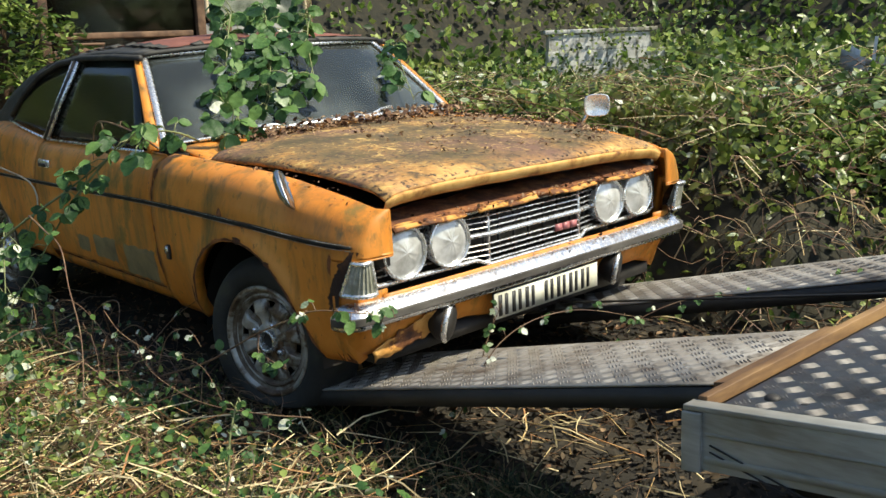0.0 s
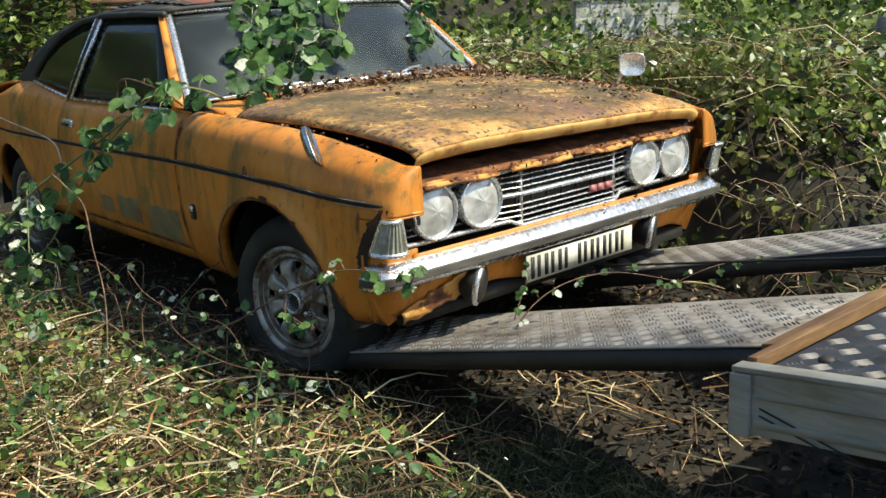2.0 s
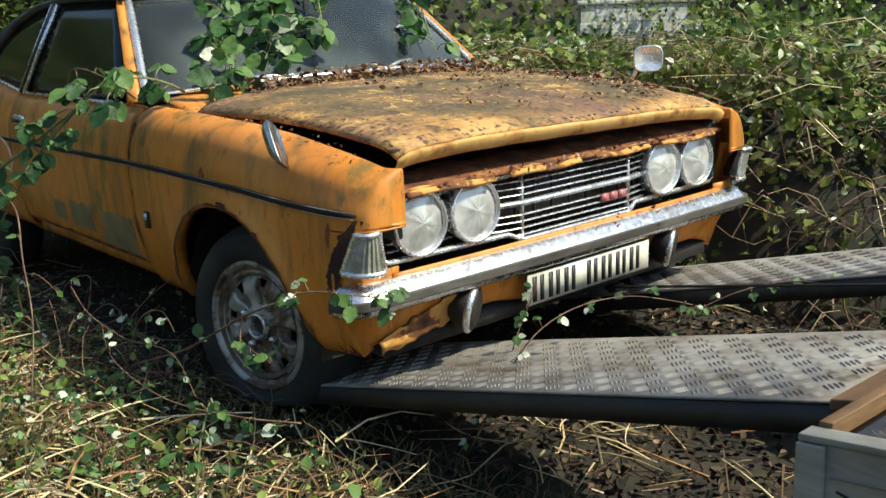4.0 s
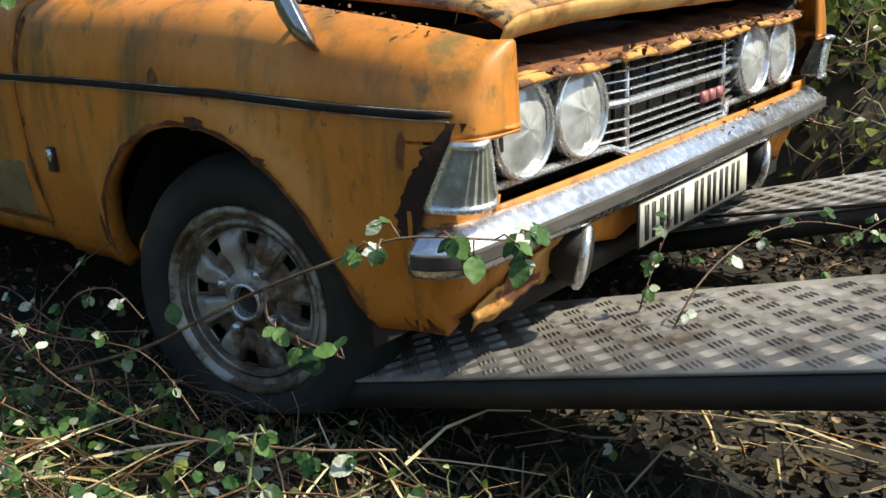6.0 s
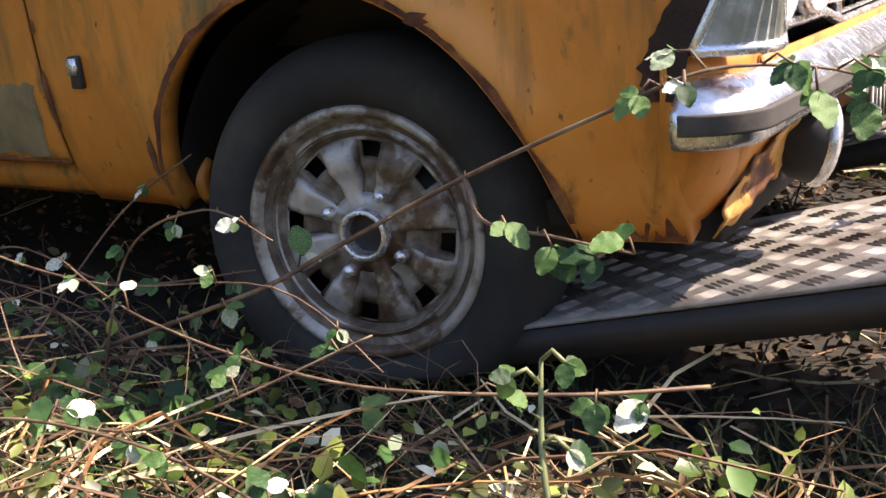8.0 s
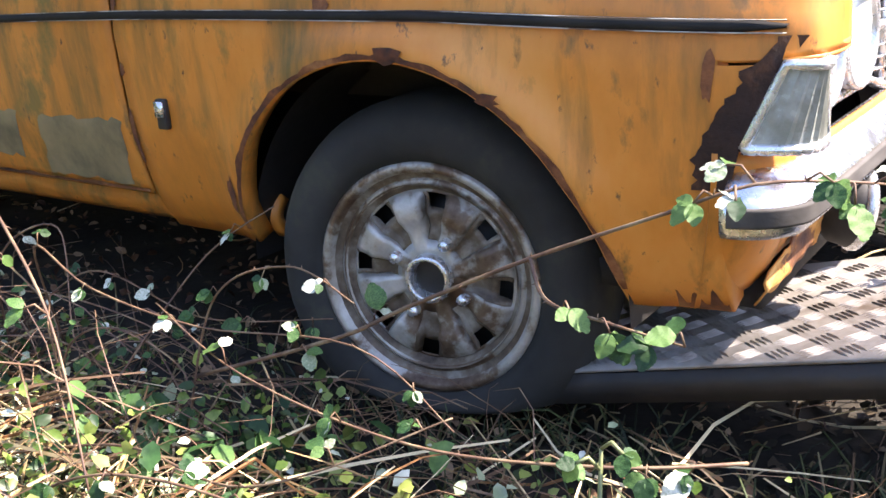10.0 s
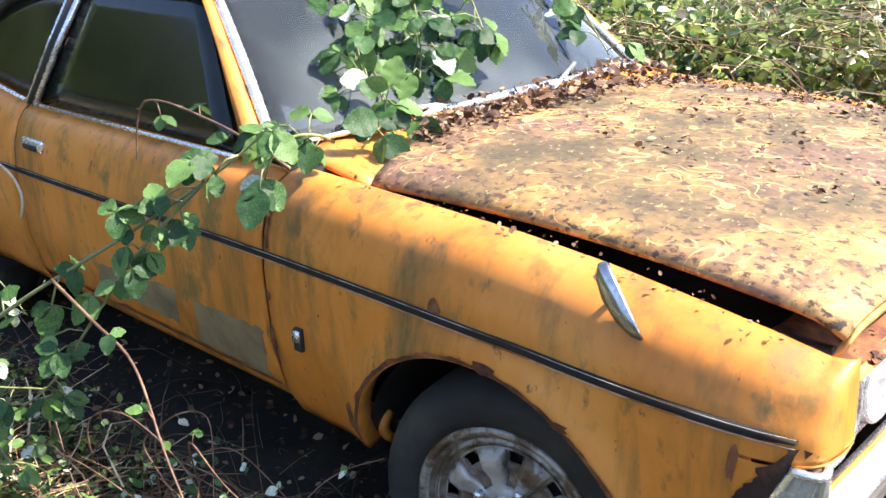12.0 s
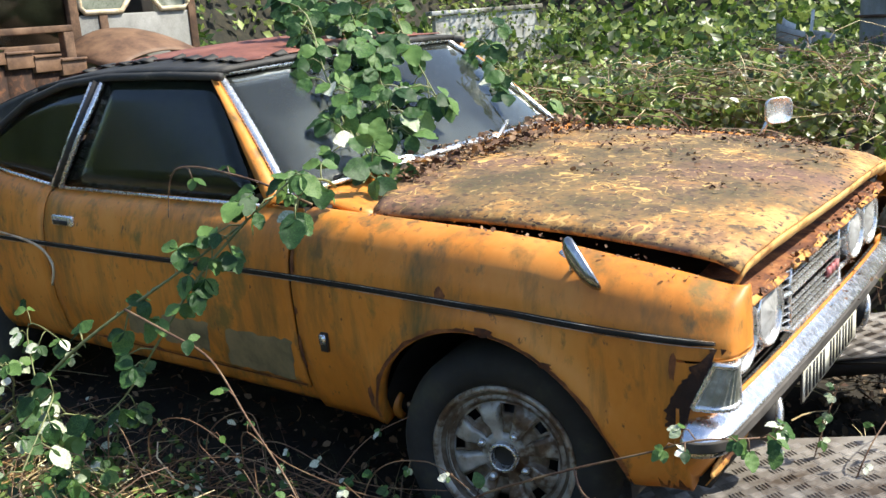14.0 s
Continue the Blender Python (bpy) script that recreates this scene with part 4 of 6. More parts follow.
# ---- wheels ----
def wheel(cx, y, s, steer, z, flat):
    base = new("wheel")
    base.parent = car
    base["label"] = "steel wheel with oval holes and a worn black tyre"
    nrm = Vector((math.sin(steer), s * math.cos(steer), 0))
    c = (cx, y, z)
    prof = [(0.180, -0.05), (0.195, 0.004), (0.215, 0.014), (0.245, 0.016), (0.268, 0.006), (0.285, -0.018), (0.292, -0.04), (0.292, -0.13), (0.285, -0.155), (0.265, -0.175), (0.20, -0.185), (0.18, -0.15)]
    v, f = lathe(prof, c, nrm, 56)
    out = []
    for p in v:
        dz = p[2] - z
        if dz < -0.20:
            squash = (-0.20 - dz) * flat
            w = (Vector(p) - Vector(c)).dot(nrm) + 0.085
            p = Vector(p) + nrm * (0.35 * squash * (1 if w > 0 else -1)) + Vector((0, 0, squash * 0.9))
        out.append(tuple(p))
    build("tyre", out, f, TYRE, base, "flat perished black tyre" if flat > 0.3 else "worn black tyre")
    prof = [(0.190, -0.02), (0.193, 0.004), (0.186, 0.008), (0.180, 0.004), (0.175, -0.010), (0.166, -0.018), (0.162, -0.012), (0.155, -0.008), (0.149, -0.036), (0.141, -0.022), (0.130, -0.014), (0.115, -0.011), (0.104, -0.008), (0.096, -0.013), (0.080, -0.020), (0.062, -0.018), (0.048, -0.012), (0.036, -0.010)]
    holes = 8

    def phase(k):
        return (k / 108 * holes + 0.62) % 1.0

    def recess(k):
        d = abs(phase(k) - 0.5)
        return 1.0 if d < 0.20 else max(0.0, 1 - (d - 0.20) / 0.05)

    def keep_pad(i, k):
        return not (9 <= i <= 14 and recess(k + 0.5) > 0.5)

    def keep_channel(i, k):
        if not (9 <= i <= 14 and recess(k + 0.5) > 0.5):
            return False
        return not (i in (9, 10) and abs(phase(k + 0.5) - 0.5) < 0.15)

    def pressed(v):
        out = []
        for i, p in enumerate(v):
            k, ring = i % 108, i // 108
            amount = {9: 0.2, 10: 0.9, 11: 1.0, 12: 1.0, 13: 1.0, 14: 0.8, 15: 0.3}.get(ring, 0)
            out.append(tuple(Vector(p) + nrm * (0.006 * (amount > 0) - 0.020 * amount * recess(k))))
        return out

    v, f = lathe(prof, c, nrm, 108, keep_pad)
    rim = build("rim", pressed(v), f, RIMMAT, base, "stained grey steel rim", solid=0.003)
    v, f = lathe(prof, c, nrm, 108, keep_channel)
    build("rim_channel", pressed(v), f, CHANNEL, rim, "rust-brown pressed channels with square holes", solid=0.003)
    # dark brown rings laid over the steps of the rim profile
    v, f = lathe([(0.177, -0.003), (0.171, -0.010), (0.165, -0.0125)], c, nrm, 60)
    build("rim_groove", v, f, CHANNEL, rim, "dark groove round the rim")
    v, f = lathe([(0.157, -0.004), (0.151, -0.016), (0.145, -0.021)], c, nrm, 60)
    build("rim_groove", v, f, CHANNEL, rim, "dark brown inner groove ring")
    v, f = lathe([(0.042, -0.02), (0.040, 0.004), (0.034, 0.008), (0.031, 0.004), (0.029, -0.02)], c, nrm, 28)
    build("centre_ring", v, f, CHROME, rim)
    v, f = lathe([(0.0005, -0.014), (0.03, -0.016)], c, nrm, 24)
    build("centre_disc", v, f, BLACKPAINT, rim)
    a = nrm.cross(Vector((0, 0, 1))).normalized()
    for k in range(4):
        an = k * math.pi / 2 + 0.5
        p = Vector(c) + 0.066 * (math.cos(an) * a + math.sin(an) * Vector((0, 0, 1)))
        v, f = lathe([(0.0005, 0.006), (0.009, 0.004), (0.010, -0.006), (0.012, -0.03)], p, nrm, 10)
        build("wheel_nut", v, f, CHROME, rim)
    v, f = lathe([(0.0005, -0.06), (0.16, -0.06), (0.175, -0.14)], c, nrm, 30)
    build("brake_drum", v, f, BLACKPAINT, base)


wheel(0.0, -0.775, -1, radians(12), 0.281, 0.75)
wheel(0.0, 0.775, 1, radians(-12), 0.315, 0.2)
wheel(-2.578, -0.775, -1, 0, 0.285, 0.3)
wheel(-2.578, 0.775, 1, 0, 0.315, 0.2)

# ---- ground ----
def soft(a, b, t):
    t = min(1.0, max(0.0, (t - a) / (b - a)))
    return t * t * (3 - 2 * t)


def ground_z(x, y):
    z = 0.02 * noise.noise((x * 1.3, y * 1.3, 0.0)) + 0.012 * noise.noise((x * 5, y * 5, 3.0))
    z += 0.10 * soft(-1.0, -1.7, y) * soft(1.2, 0.2, x)
    z += 0.35 * soft(3.0, 16.0, y)
    return z


def axis(lo, mid0, mid1, hi, step):
    inner = list(np.arange(mid0, mid1 + 1e-6, step))
    left = [mid0 - (mid0 - lo) * (k / 14) ** 2.2 for k in range(14, 0, -1)]
    right = [mid1 + (hi - mid1) * (k / 14) ** 2.2 for k in range(1, 15)]
    return left + inner + right


gx, gy = axis(-90, -6, 5, 90, 0.09), axis(-90, -3.2, 4, 110, 0.09)
v, f = rows_mesh([[(x, y, ground_z(x, y)) for y in gy] for x in gx])
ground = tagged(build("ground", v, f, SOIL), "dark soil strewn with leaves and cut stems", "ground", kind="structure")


# ---- trailer and ramps ----
def tread(x0, x1, y0, y1, height, cell=0.046):
    """Raised bars of checker plate, in groups that turn by a quarter from cell to cell."""
    verts, faces = [], []
    for i in range(int((x1 - x0) / cell)):
        for j in range(int((y1 - y0) / cell)):
            cx, cy = x0 + (i + 0.5) * cell, y0 + (j + 0.5) * cell
            a = math.pi / 4 if (i + j) % 2 else -math.pi / 4
            for k in (-1.5, -0.5, 0.5, 1.5):
                ca, sa = math.cos(a), math.sin(a)
                mx, my = cx - sa * k * 0.0085, cy + ca * k * 0.0085
                L, wd = 0.0195, 0.0026
                o = len(verts)
                for u, w, h in ((-L, 0, 0), (0, -wd, 0), (L, 0, 0), (0, wd, 0), (-L * 0.6, 0, 0.0026), (L * 0.6, 0, 0.0026)):
                    x, y = mx + ca * u - sa * w, my + sa * u + ca * w
                    verts.append((x, y, height(x, y) + h))
                faces += [(o, o + 1, o + 4), (o + 1, o + 5, o + 4), (o + 1, o + 2, o + 5), (o + 2, o + 3, o + 5), (o + 3, o + 4, o + 5), (o + 3, o, o + 4)]
    return verts, faces


RAMP_END = 1.74


def ramp_top(x, y=-0.72):
    return 0.172 + 0.250 * (x - 0.33) + 0.04 * (y + 0.72)


def ramp(y0, y1):
    base = tagged(new("loading_ramp"), "aluminium checker-plate loading ramp leading up to the trailer", "ramp", "loading ramps")
    x0, x1 = 0.14, RAMP_END
    v, f = rows_mesh([[(x, y, ramp_top(x, y)) for y in (y0, y1)] for x in np.linspace(x0, x1, 12)])
    build("deck", v, f, ALU, base, solid=0.006)
    v, f = tread(x0 + 0.01, x1 - 0.01, y0 + 0.006, y1 - 0.006, lambda x, y: ramp_top(x, y) + 0.0032)
    tagged(build("tread_pattern", v, f, ALU, base, smooth=False), kind="stuff")
    for y in (y0, y1 - 0.02):
        v, f = rows_mesh([[(x, y + a, ramp_top(x, y) - b) for a, b in ((0, 0.006), (0.02, 0.006), (0.02, 0.055), (0, 0.055))] for x in np.linspace(x0, x1, 4)], True)
        build("side_beam", v, f, STEEL, base, "black steel side beam")
    for x in np.linspace(0.3, 1.6, 6):
        build("cross_member", *box(x, x + 0.03, y0 + 0.02, y1 - 0.02, ramp_top(x, y0) - 0.05, ramp_top(x, y0) - 0.012), STEEL, base)
    z = ramp_top(x1)
    v, f = rows_mesh([[(x, y, zz + 0.04 * (y + 0.72)) for x, zz in ((x1 - 0.01, z + 0.006), (x1 + 0.07, z + 0.024), (x1 + 0.085, z + 0.014), (x1 + 0.085, z - 0.035), (x1 + 0.06, z - 0.035), (x1 + 0.05, z - 0.004), (x1 - 0.01, z - 0.012))] for y in (y0 - 0.01, y1 + 0.005)], True)
    n = 7
    f += [tuple(range(n)), tuple(range(n, 2 * n))[::-1]]
    build("hook_plate", v, f, BROWNBAR, base, "rusty brown hook plate", smooth=False, bevel=0.003)
    return base


ramp(-0.72, -0.27)
ramp(0.33, 0.78)

trailer = tagged(new("trailer"), "flat car trailer with checker-plate bed and scratched sides", "trailer")
BX0, BX1, BY0, BY1 = RAMP_END + 0.062, RAMP_END + 3.6, -0.92, 0.98


def bed_top(x, y=-0.92):
    return ramp_top(RAMP_END, y) + 0.03 + 0.12 * (x - BX0)


def slab(x0, x1, y0, y1, dz0, dz1):
    v, f = box(x0, x1, y0, y1, 0, 1)
    return [(x, y, bed_top(x, y) + (dz1 if z else dz0)) for x, y, z in v], f


build("bed", *slab(BX0 + 0.05, BX1, BY0 + 0.03, BY1 - 0.03, -0.02, 0.0), ALU, trailer, "silvery checker-plate bed")
v, f = tread(BX0 + 0.055, BX0 + 1.6, BY0 + 0.035, BY1 - 0.035, lambda x, y: bed_top(x, y) + 0.0003, 0.05)
tagged(build("tread_pattern", v, f, ALU, trailer, smooth=False), kind="stuff")
build("end_bar", *slab(BX0, BX0 + 0.022, BY0 + 0.03, BY1 - 0.03, -0.07, 0.014), BROWNBAR, trailer, "rusty brown end bar", bevel=0.002)
build("end_channel", *slab(BX0 + 0.024, BX0 + 0.05, BY0 + 0.03, BY1 - 0.03, -0.05, -0.012), STEEL, trailer)
for y0, y1 in ((BY0, BY0 + 0.028), (BY1 - 0.028, BY1)):
    side = build("side_rail", *slab(BX0 - 0.005, BX1, y0, y1, -0.125, -0.006), SIDEALU, trailer, "scratched grey side rail", bevel=0.002)
    build("top_edge", *slab(BX0 - 0.010, BX1, y0 - 0.005, y1 + 0.003, -0.005, 0.006), SIDEALU, side, bevel=0.002)
    build("rib", *slab(BX0 + 0.04, BX1, y0 - 0.004, y1 + 0.001, -0.052, -0.047), SIDEALU, side)
    build("rib", *slab(BX0 + 0.04, BX1, y0 - 0.006, y1 + 0.001, -0.108, -0.094), SIDEALU, side)
    build("corner_cap", *slab(BX0 - 0.012, BX0 + 0.032, y0 - 0.008, y1 + 0.004, -0.13, -0.007), SIDEALU, side, bevel=0.003)
    for k in range(2):
        v, f = box(0, 0.16 + 0.05 * k, y0 - 0.0045, y0 - 0.0005, -0.001, 0.001)
        tilt_ = -0.22
        build("scratch", [(BX0 + 0.05 + x, y, bed_top(BX0) - 0.064 - 0.014 * (1 - k) + z + tilt_ * x) for x, y, z in v], f, STEEL, side, "dark scratch")
for k in range(3):
    c = (BX0 + 0.12 + 0.07 * k, BY0 + 0.10, bed_top(BX0 + 0.15) + 0.004)
    v, f = lathe([(0.0005, 0.006), (0.010, 0.005), (0.016, 0.0), (0.016, -0.006)], c, (0.01, 0, 1), 14)
    build("bolt", v, f, STEEL, trailer)
for x in (BX0 + 0.2, BX0 + 1.4, BX0 + 2.6):
    build("chassis_beam", *slab(x, x + 0.06, BY0 + 0.05, BY1 - 0.05, -0.16, -0.02), STEEL, trailer)
for y in (-0.55, 0.55):
    build("chassis_rail", *slab(BX0 + 0.1, BX1, y - 0.03, y + 0.03, -0.20, -0.05), STEEL, trailer)
for s in (-1, 1):
    c = (BX0 + 2.3, s * 0.70, 0.23)
    v, f = lathe([(0.10, 0.06), (0.18, 0.08), (0.23, 0.06), (0.235, 0.0), (0.23, -0.06), (0.18, -0.08)], c, (0, s, 0), 32)
    tw = build("trailer_wheel", v, f, TYRE, trailer)
    v, f = lathe([(0.0005, 0.05), (0.11, 0.055)], c, (0, s, 0), 24)
    build("hub", v, f, STEEL, tw)
v, f = tube([(0.55, 0.10, 0.33), (1.2, 0.02, 0.47), (RAMP_END + 0.2, 0.0, bed_top(BX0) + 0.07), (RAMP_END + 3.0, -0.05, bed_top(BX0) + 0.55)], 0.004, 6)
tagged(build("winch_cable", v, f, STEEL), "thin dark winch cable from trailer to car", "cable")

# ---- leaves and stems ----
NP = np.random.RandomState(7)
LEAF_V = np.array([(0, 0, 0), (0.33, 0.0, 0.0), (0.72, 0.0, 0.0), (1.0, 0, -0.06), (0.30, 0.34, 0.09), (0.70, 0.27, 0.07), (0.30, -0.34, 0.09), (0.70, -0.27, 0.07)])
LEAF_F = ((0, 1, 4), (1, 2, 5, 4), (2, 3, 5), (0, 6, 1), (1, 6, 7, 2), (2, 7, 3))
SMALL_V = np.array([(0, 0, 0), (0.5, 0.32, 0.08), (1.0, 0, 0), (0.5, -0.32, 0.08)])
SMALL_F = ((0, 2, 1), (0, 3, 2))


def cloud(name, centres, sizes, ups, mat, spread=0.9, simple=False, droop=0.0):
    """Many leaves, each turned at random about its own upward way."""
    base, pattern = (SMALL_V, SMALL_F) if simple else (LEAF_V, LEAF_F)
    n = len(centres)
    up = ups + NP.normal(0, spread, (n, 3))
    up /= np.linalg.norm(up, axis=1)[:, None] + 1e-9
    way = NP.normal(0, 1, (n, 3))
    way[:, 2] -= droop
    way -= up * (way * up).sum(1)[:, None]
    way /= np.linalg.norm(way, axis=1)[:, None] + 1e-9
    side = np.cross(up, way)
    wid = NP.uniform(0.75, 1.15, n)
    verts = centres[:, None, :] + sizes[:, None, None] * (base[None, :, 0:1] * way[:, None, :] + (base[None, :, 1:2] * wid[:, None, None]) * side[:, None, :] + base[None, :, 2:3] * up[:, None, :])
    k = len(base)
    flat = verts.reshape(-1, 3)
    idx = np.arange(n)[:, None] * k
    tri_blocks = [np.asarray(q)[None, :] + idx for q in pattern]
    me = bpy.data.meshes.new(name)
    counts = [len(q) for q in pattern]
    allidx = np.concatenate(tri_blocks, axis=1).reshape(-1)
    totals = np.tile(np.array(counts), n)
    begin = np.concatenate(([0], np.cumsum(totals)[:-1]))
    me.vertices.add(len(flat))
    me.vertices.foreach_set("co", flat.astype(np.float32).ravel())
    me.loops.add(len(allidx))
    me.loops.foreach_set("vertex_index", allidx.astype(np.int32))
    me.polygons.add(len(totals))
    me.polygons.foreach_set("loop_start", begin.astype(np.int32))
    me.update(calc_edges=True)
    me.validate()
    me.materials.append(mat)
    return new(name, me)


def stems(name, starts, ends, radius, mat, sag=0.0):
    """Thin three-sided stems in one mesh."""
    n = len(starts)
    steps = 4
    d = ends - starts
    a = np.cross(d, NP.normal(0, 1, (n, 3)))
    a /= np.linalg.norm(a, axis=1)[:, None] + 1e-9
    b = np.cross(d, a)
    b /= np.linalg.norm(b, axis=1)[:, None] + 1e-9
    bend = NP.normal(0, 0.12, (n, 1)) * np.linalg.norm(d, axis=1)[:, None]
    r = radius if hasattr(radius, "__len__") else np.full(n, radius)
    rings = []
    for i in range(steps):
        t = i / (steps - 1)
        c = starts + d * t + a * bend * (4 * t * (1 - t)) + np.array((0, 0, 1)) * sag * 4 * t * (1 - t)
        for k in range(3):
            an = k * math.tau / 3
            rings.append(c + (a * math.cos(an) + b * math.sin(an)) * (r * (1 - 0.5 * t))[:, None])
    verts = np.stack(rings, axis=1).reshape(-1, 3)
    faces = []
    per = steps * 3
    quad = []
    for i in range(steps - 1):
        for k in range(3):
            quad.append((i * 3 + k, i * 3 + (k + 1) % 3, (i + 1) * 3 + (k + 1) % 3, (i + 1) * 3 + k))
    faces = (np.array(quad)[None] + (np.arange(n) * per)[:, None, None]).reshape(-1, 4)
    me = bpy.data.meshes.new(name)
    me.from_pydata(verts.tolist(), [], faces.tolist())
    me.materials.append(mat)
    return new(name, me)


# ---- bramble bank behind the car ----
def bank_z(x, y):
    k = soft(0.2, 1.3, x)
    near = (1 - k) * soft(0.95, 1.5, y) + k * soft(1.1, 2.6, y)
    h = 0.80 - 0.22 * k * soft(3.0, 1.5, y)
    h -= 0.30 * soft(3.0, 7.0, y)
    h -= 0.48 * math.exp(-(((x + 5.2) / 1.4) ** 2) - ((y - 7.4) / 1.9) ** 2)
    h += 0.17 * noise.noise((x * 0.9, y * 0.9, 5.0)) + 0.13 * noise.noise((x * 2.7, y * 2.7, 9.0))
    h += 5.0 * soft(13, 19, y) + 5.0 * soft(-9.5, -13.5, x)
    h -= 0.5 * soft(-2.6, -3.6, x) * soft(4.5, 2.0, y) * soft(-9.0, -7.0, x)
    return ground_z(x, y) + near * max(0.05, h)


bx = list(np.linspace(-26, -5, 50)) + list(np.arange(-4.8, 5.0, 0.16)) + list(np.linspace(5.2, 14, 20))
by = list(np.arange(0.95, 6, 0.16)) + list(np.linspace(6.2, 22, 40))
# closed sheet below the leaves, coloured near black in place of shade
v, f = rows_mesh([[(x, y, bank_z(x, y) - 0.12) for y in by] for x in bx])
tagged(build("undergrowth", v, f, MOUND), "near-black sheet standing in for shade under the brambles", "undergrowth", kind="stuff")


def gap(x, y):
    return noise.noise((x * 1.7, y * 1.7, 20.0)) + 0.5 * noise.noise((x * 5.0, y * 5.0, 23.0)) < -0.28


def scatter_bank(n, x0, x1, y0, y1, lift, sz, seed):
    rs = np.random.RandomState(seed)
    x, y = rs.uniform(x0, x1, n), rs.uniform(y0, y1, n)
    z = np.array([bank_z(a, b) for a, b in zip(x, y)])
    ok = (z > 0.05) & np.array([not gap(a, b) or q < 0.3 for a, b, q in zip(x, y, rs.uniform(0, 1, n))])
    # leaves thinned here so the near-black sheet shows as a shaded hollow
    ok &= ~((x > 0.05) & (y < 2.5) & (z < 0.55) & (rs.uniform(0, 1, n) < 0.72))
    x, y, z = x[ok], y[ok], z[ok]
    c = np.stack([x, y, z + rs.uniform(-0.14, lift, len(x))], 1)
    return c, rs.uniform(sz[0], sz[1], len(x))


UP = np.array((0.25, -0.25, 0.75))
c, sz = scatter_bank(34000, -4.5, 4.5, 0.98, 2.3, 0.11, (0.022, 0.068), 6)
tagged(cloud("bramble_leaves", c, sz, np.tile(UP, (len(c), 1)), LEAF, 0.9), "green bramble leaves close behind the car", "brambles", kind="stuff")
c, sz = scatter_bank(36000, -4.5, 4.5, 1.9, 3.8, 0.12, (0.026, 0.076), 1)
tagged(cloud("bramble_leaves", c, sz, np.tile(UP, (len(c), 1)), LEAF, 0.75), "green bramble leaves covering the bank", "brambles", kind="stuff")
c, sz = scatter_bank(42000, -9, 6, 3.4, 9, 0.14, (0.04, 0.10), 2)
tagged(cloud("bramble_leaves", c, sz, np.tile(UP, (len(c), 1)), LEAF, 0.75, True), "green bramble leaves on the far bank", "brambles", kind="stuff")
c, sz = scatter_bank(12000, -9, -4.3, 0.98, 3.7, 0.14, (0.04, 0.10), 9)
tagged(cloud("bramble_leaves", c, sz, np.tile(UP, (len(c), 1)), LEAF, 0.75, True), "green bramble leaves behind the car's tail", "brambles", kind="stuff")
c, sz = scatter_bank(40000, -26, 9, 9, 21, 0.3, (0.10, 0.24), 3)
tagged(cloud("far_foliage", c, sz, np.tile(np.array((0.3, -0.5, 0.5)), (len(c), 1)), LEAF, 0.8, True), "far green trees and scrub", "foliage", kind="stuff")
c, sz = scatter_bank(12000, -26, -8.5, 0.95, 9, 0.3, (0.10, 0.22), 8)
tagged(cloud("far_foliage", c, sz, np.tile(np.array((0.6, -0.2, 0.5)), (len(c), 1)), LEAF, 0.8, True), "far green trees behind the van", "foliage", kind="stuff")
c, sz = scatter_bank(3400, -4.5, 4.5, 1.0, 6.0, 0.14, (0.025, 0.075), 4)
tagged(cloud("pale_leaves", c, sz, np.tile(UP, (len(c), 1)), PALELEAF, 0.5), "pale upturned bramble leaves", "leaves", kind="stuff")
c, sz = scatter_bank(5000, -5, 5, 1.0, 6, 0.03, (0.03, 0.07), 5)
tagged(cloud("withered_leaves", c, sz, np.tile(UP, (len(c), 1)), DEADLEAF, 0.9), "brown withered leaves among the brambles", "leaves", kind="stuff")
rs = np.random.RandomState(12)
n = 5200
x, y = rs.uniform(-4.5, 4.5, n), 1.0 + 5.5 * rs.uniform(0, 1, n) ** 1.3
z = np.array([bank_z(a, b) for a, b in zip(x, y)])
st = np.stack([x, y, z - 0.05], 1)
en = st + np.stack([rs.normal(0, 0.28, n), rs.normal(0, 0.28, n), rs.uniform(0.0, 0.22, n)], 1)
tagged(stems("bramble_stems", st, en, rs.uniform(0.0018, 0.005, n), CANE, 0.05), "dry brown bramble stems", "stems", kind="stuff")

n = 2600
x, y = rs.uniform(-4.5, 4.5, n), 1.1 + 6 * rs.uniform(0, 1, n) ** 1.2
z = np.array([bank_z(a, b) for a, b in zip(x, y)])
st = np.stack([x, y, z - 0.02], 1)
en = st + np.stack([rs.normal(0, 0.4, n), rs.normal(0, 0.3, n), rs.uniform(0.0, 0.18, n)], 1)
tagged(stems("bleached_stems", st, en, rs.uniform(0.0015, 0.004, n), STRAW, 0.08), "bleached dead stems arching over the brambles", "stems", kind="stuff")
# unseen tall trees added behind the eye shape window reflections and sky fill
ring = []
for k in range(64):
    a_ = math.pi * (0.93 + 1.02 * k / 63)
    r_ = 14 + 1.2 * math.sin(k * 1.7)
    ring.append([(r_ * math.cos(a_) * (1 + 0.02 * j), r_ * math.sin(a_) * (1 + 0.02 * j), (2.5 + 3.0 * soft(30, 16, k)) * (j / 6) ** 0.9 + 0.4 * math.sin(k * 2.3 + j)) for j in range(7)])
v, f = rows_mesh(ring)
tagged(build("tree_line", v, f, MOUND, solid=0.3), "unseen line of trees added behind the viewpoint", "trees", kind="stuff")
m_ = 20000
a_ = rs.uniform(math.pi * 0.93, math.pi * 1.95, m_)
r_ = 13.6 + rs.normal(0, 0.6, m_)
tall = np.array([2.8 + 3.0 * soft(30, 16, (a / math.pi - 0.93) / 1.02 * 63) for a in a_])
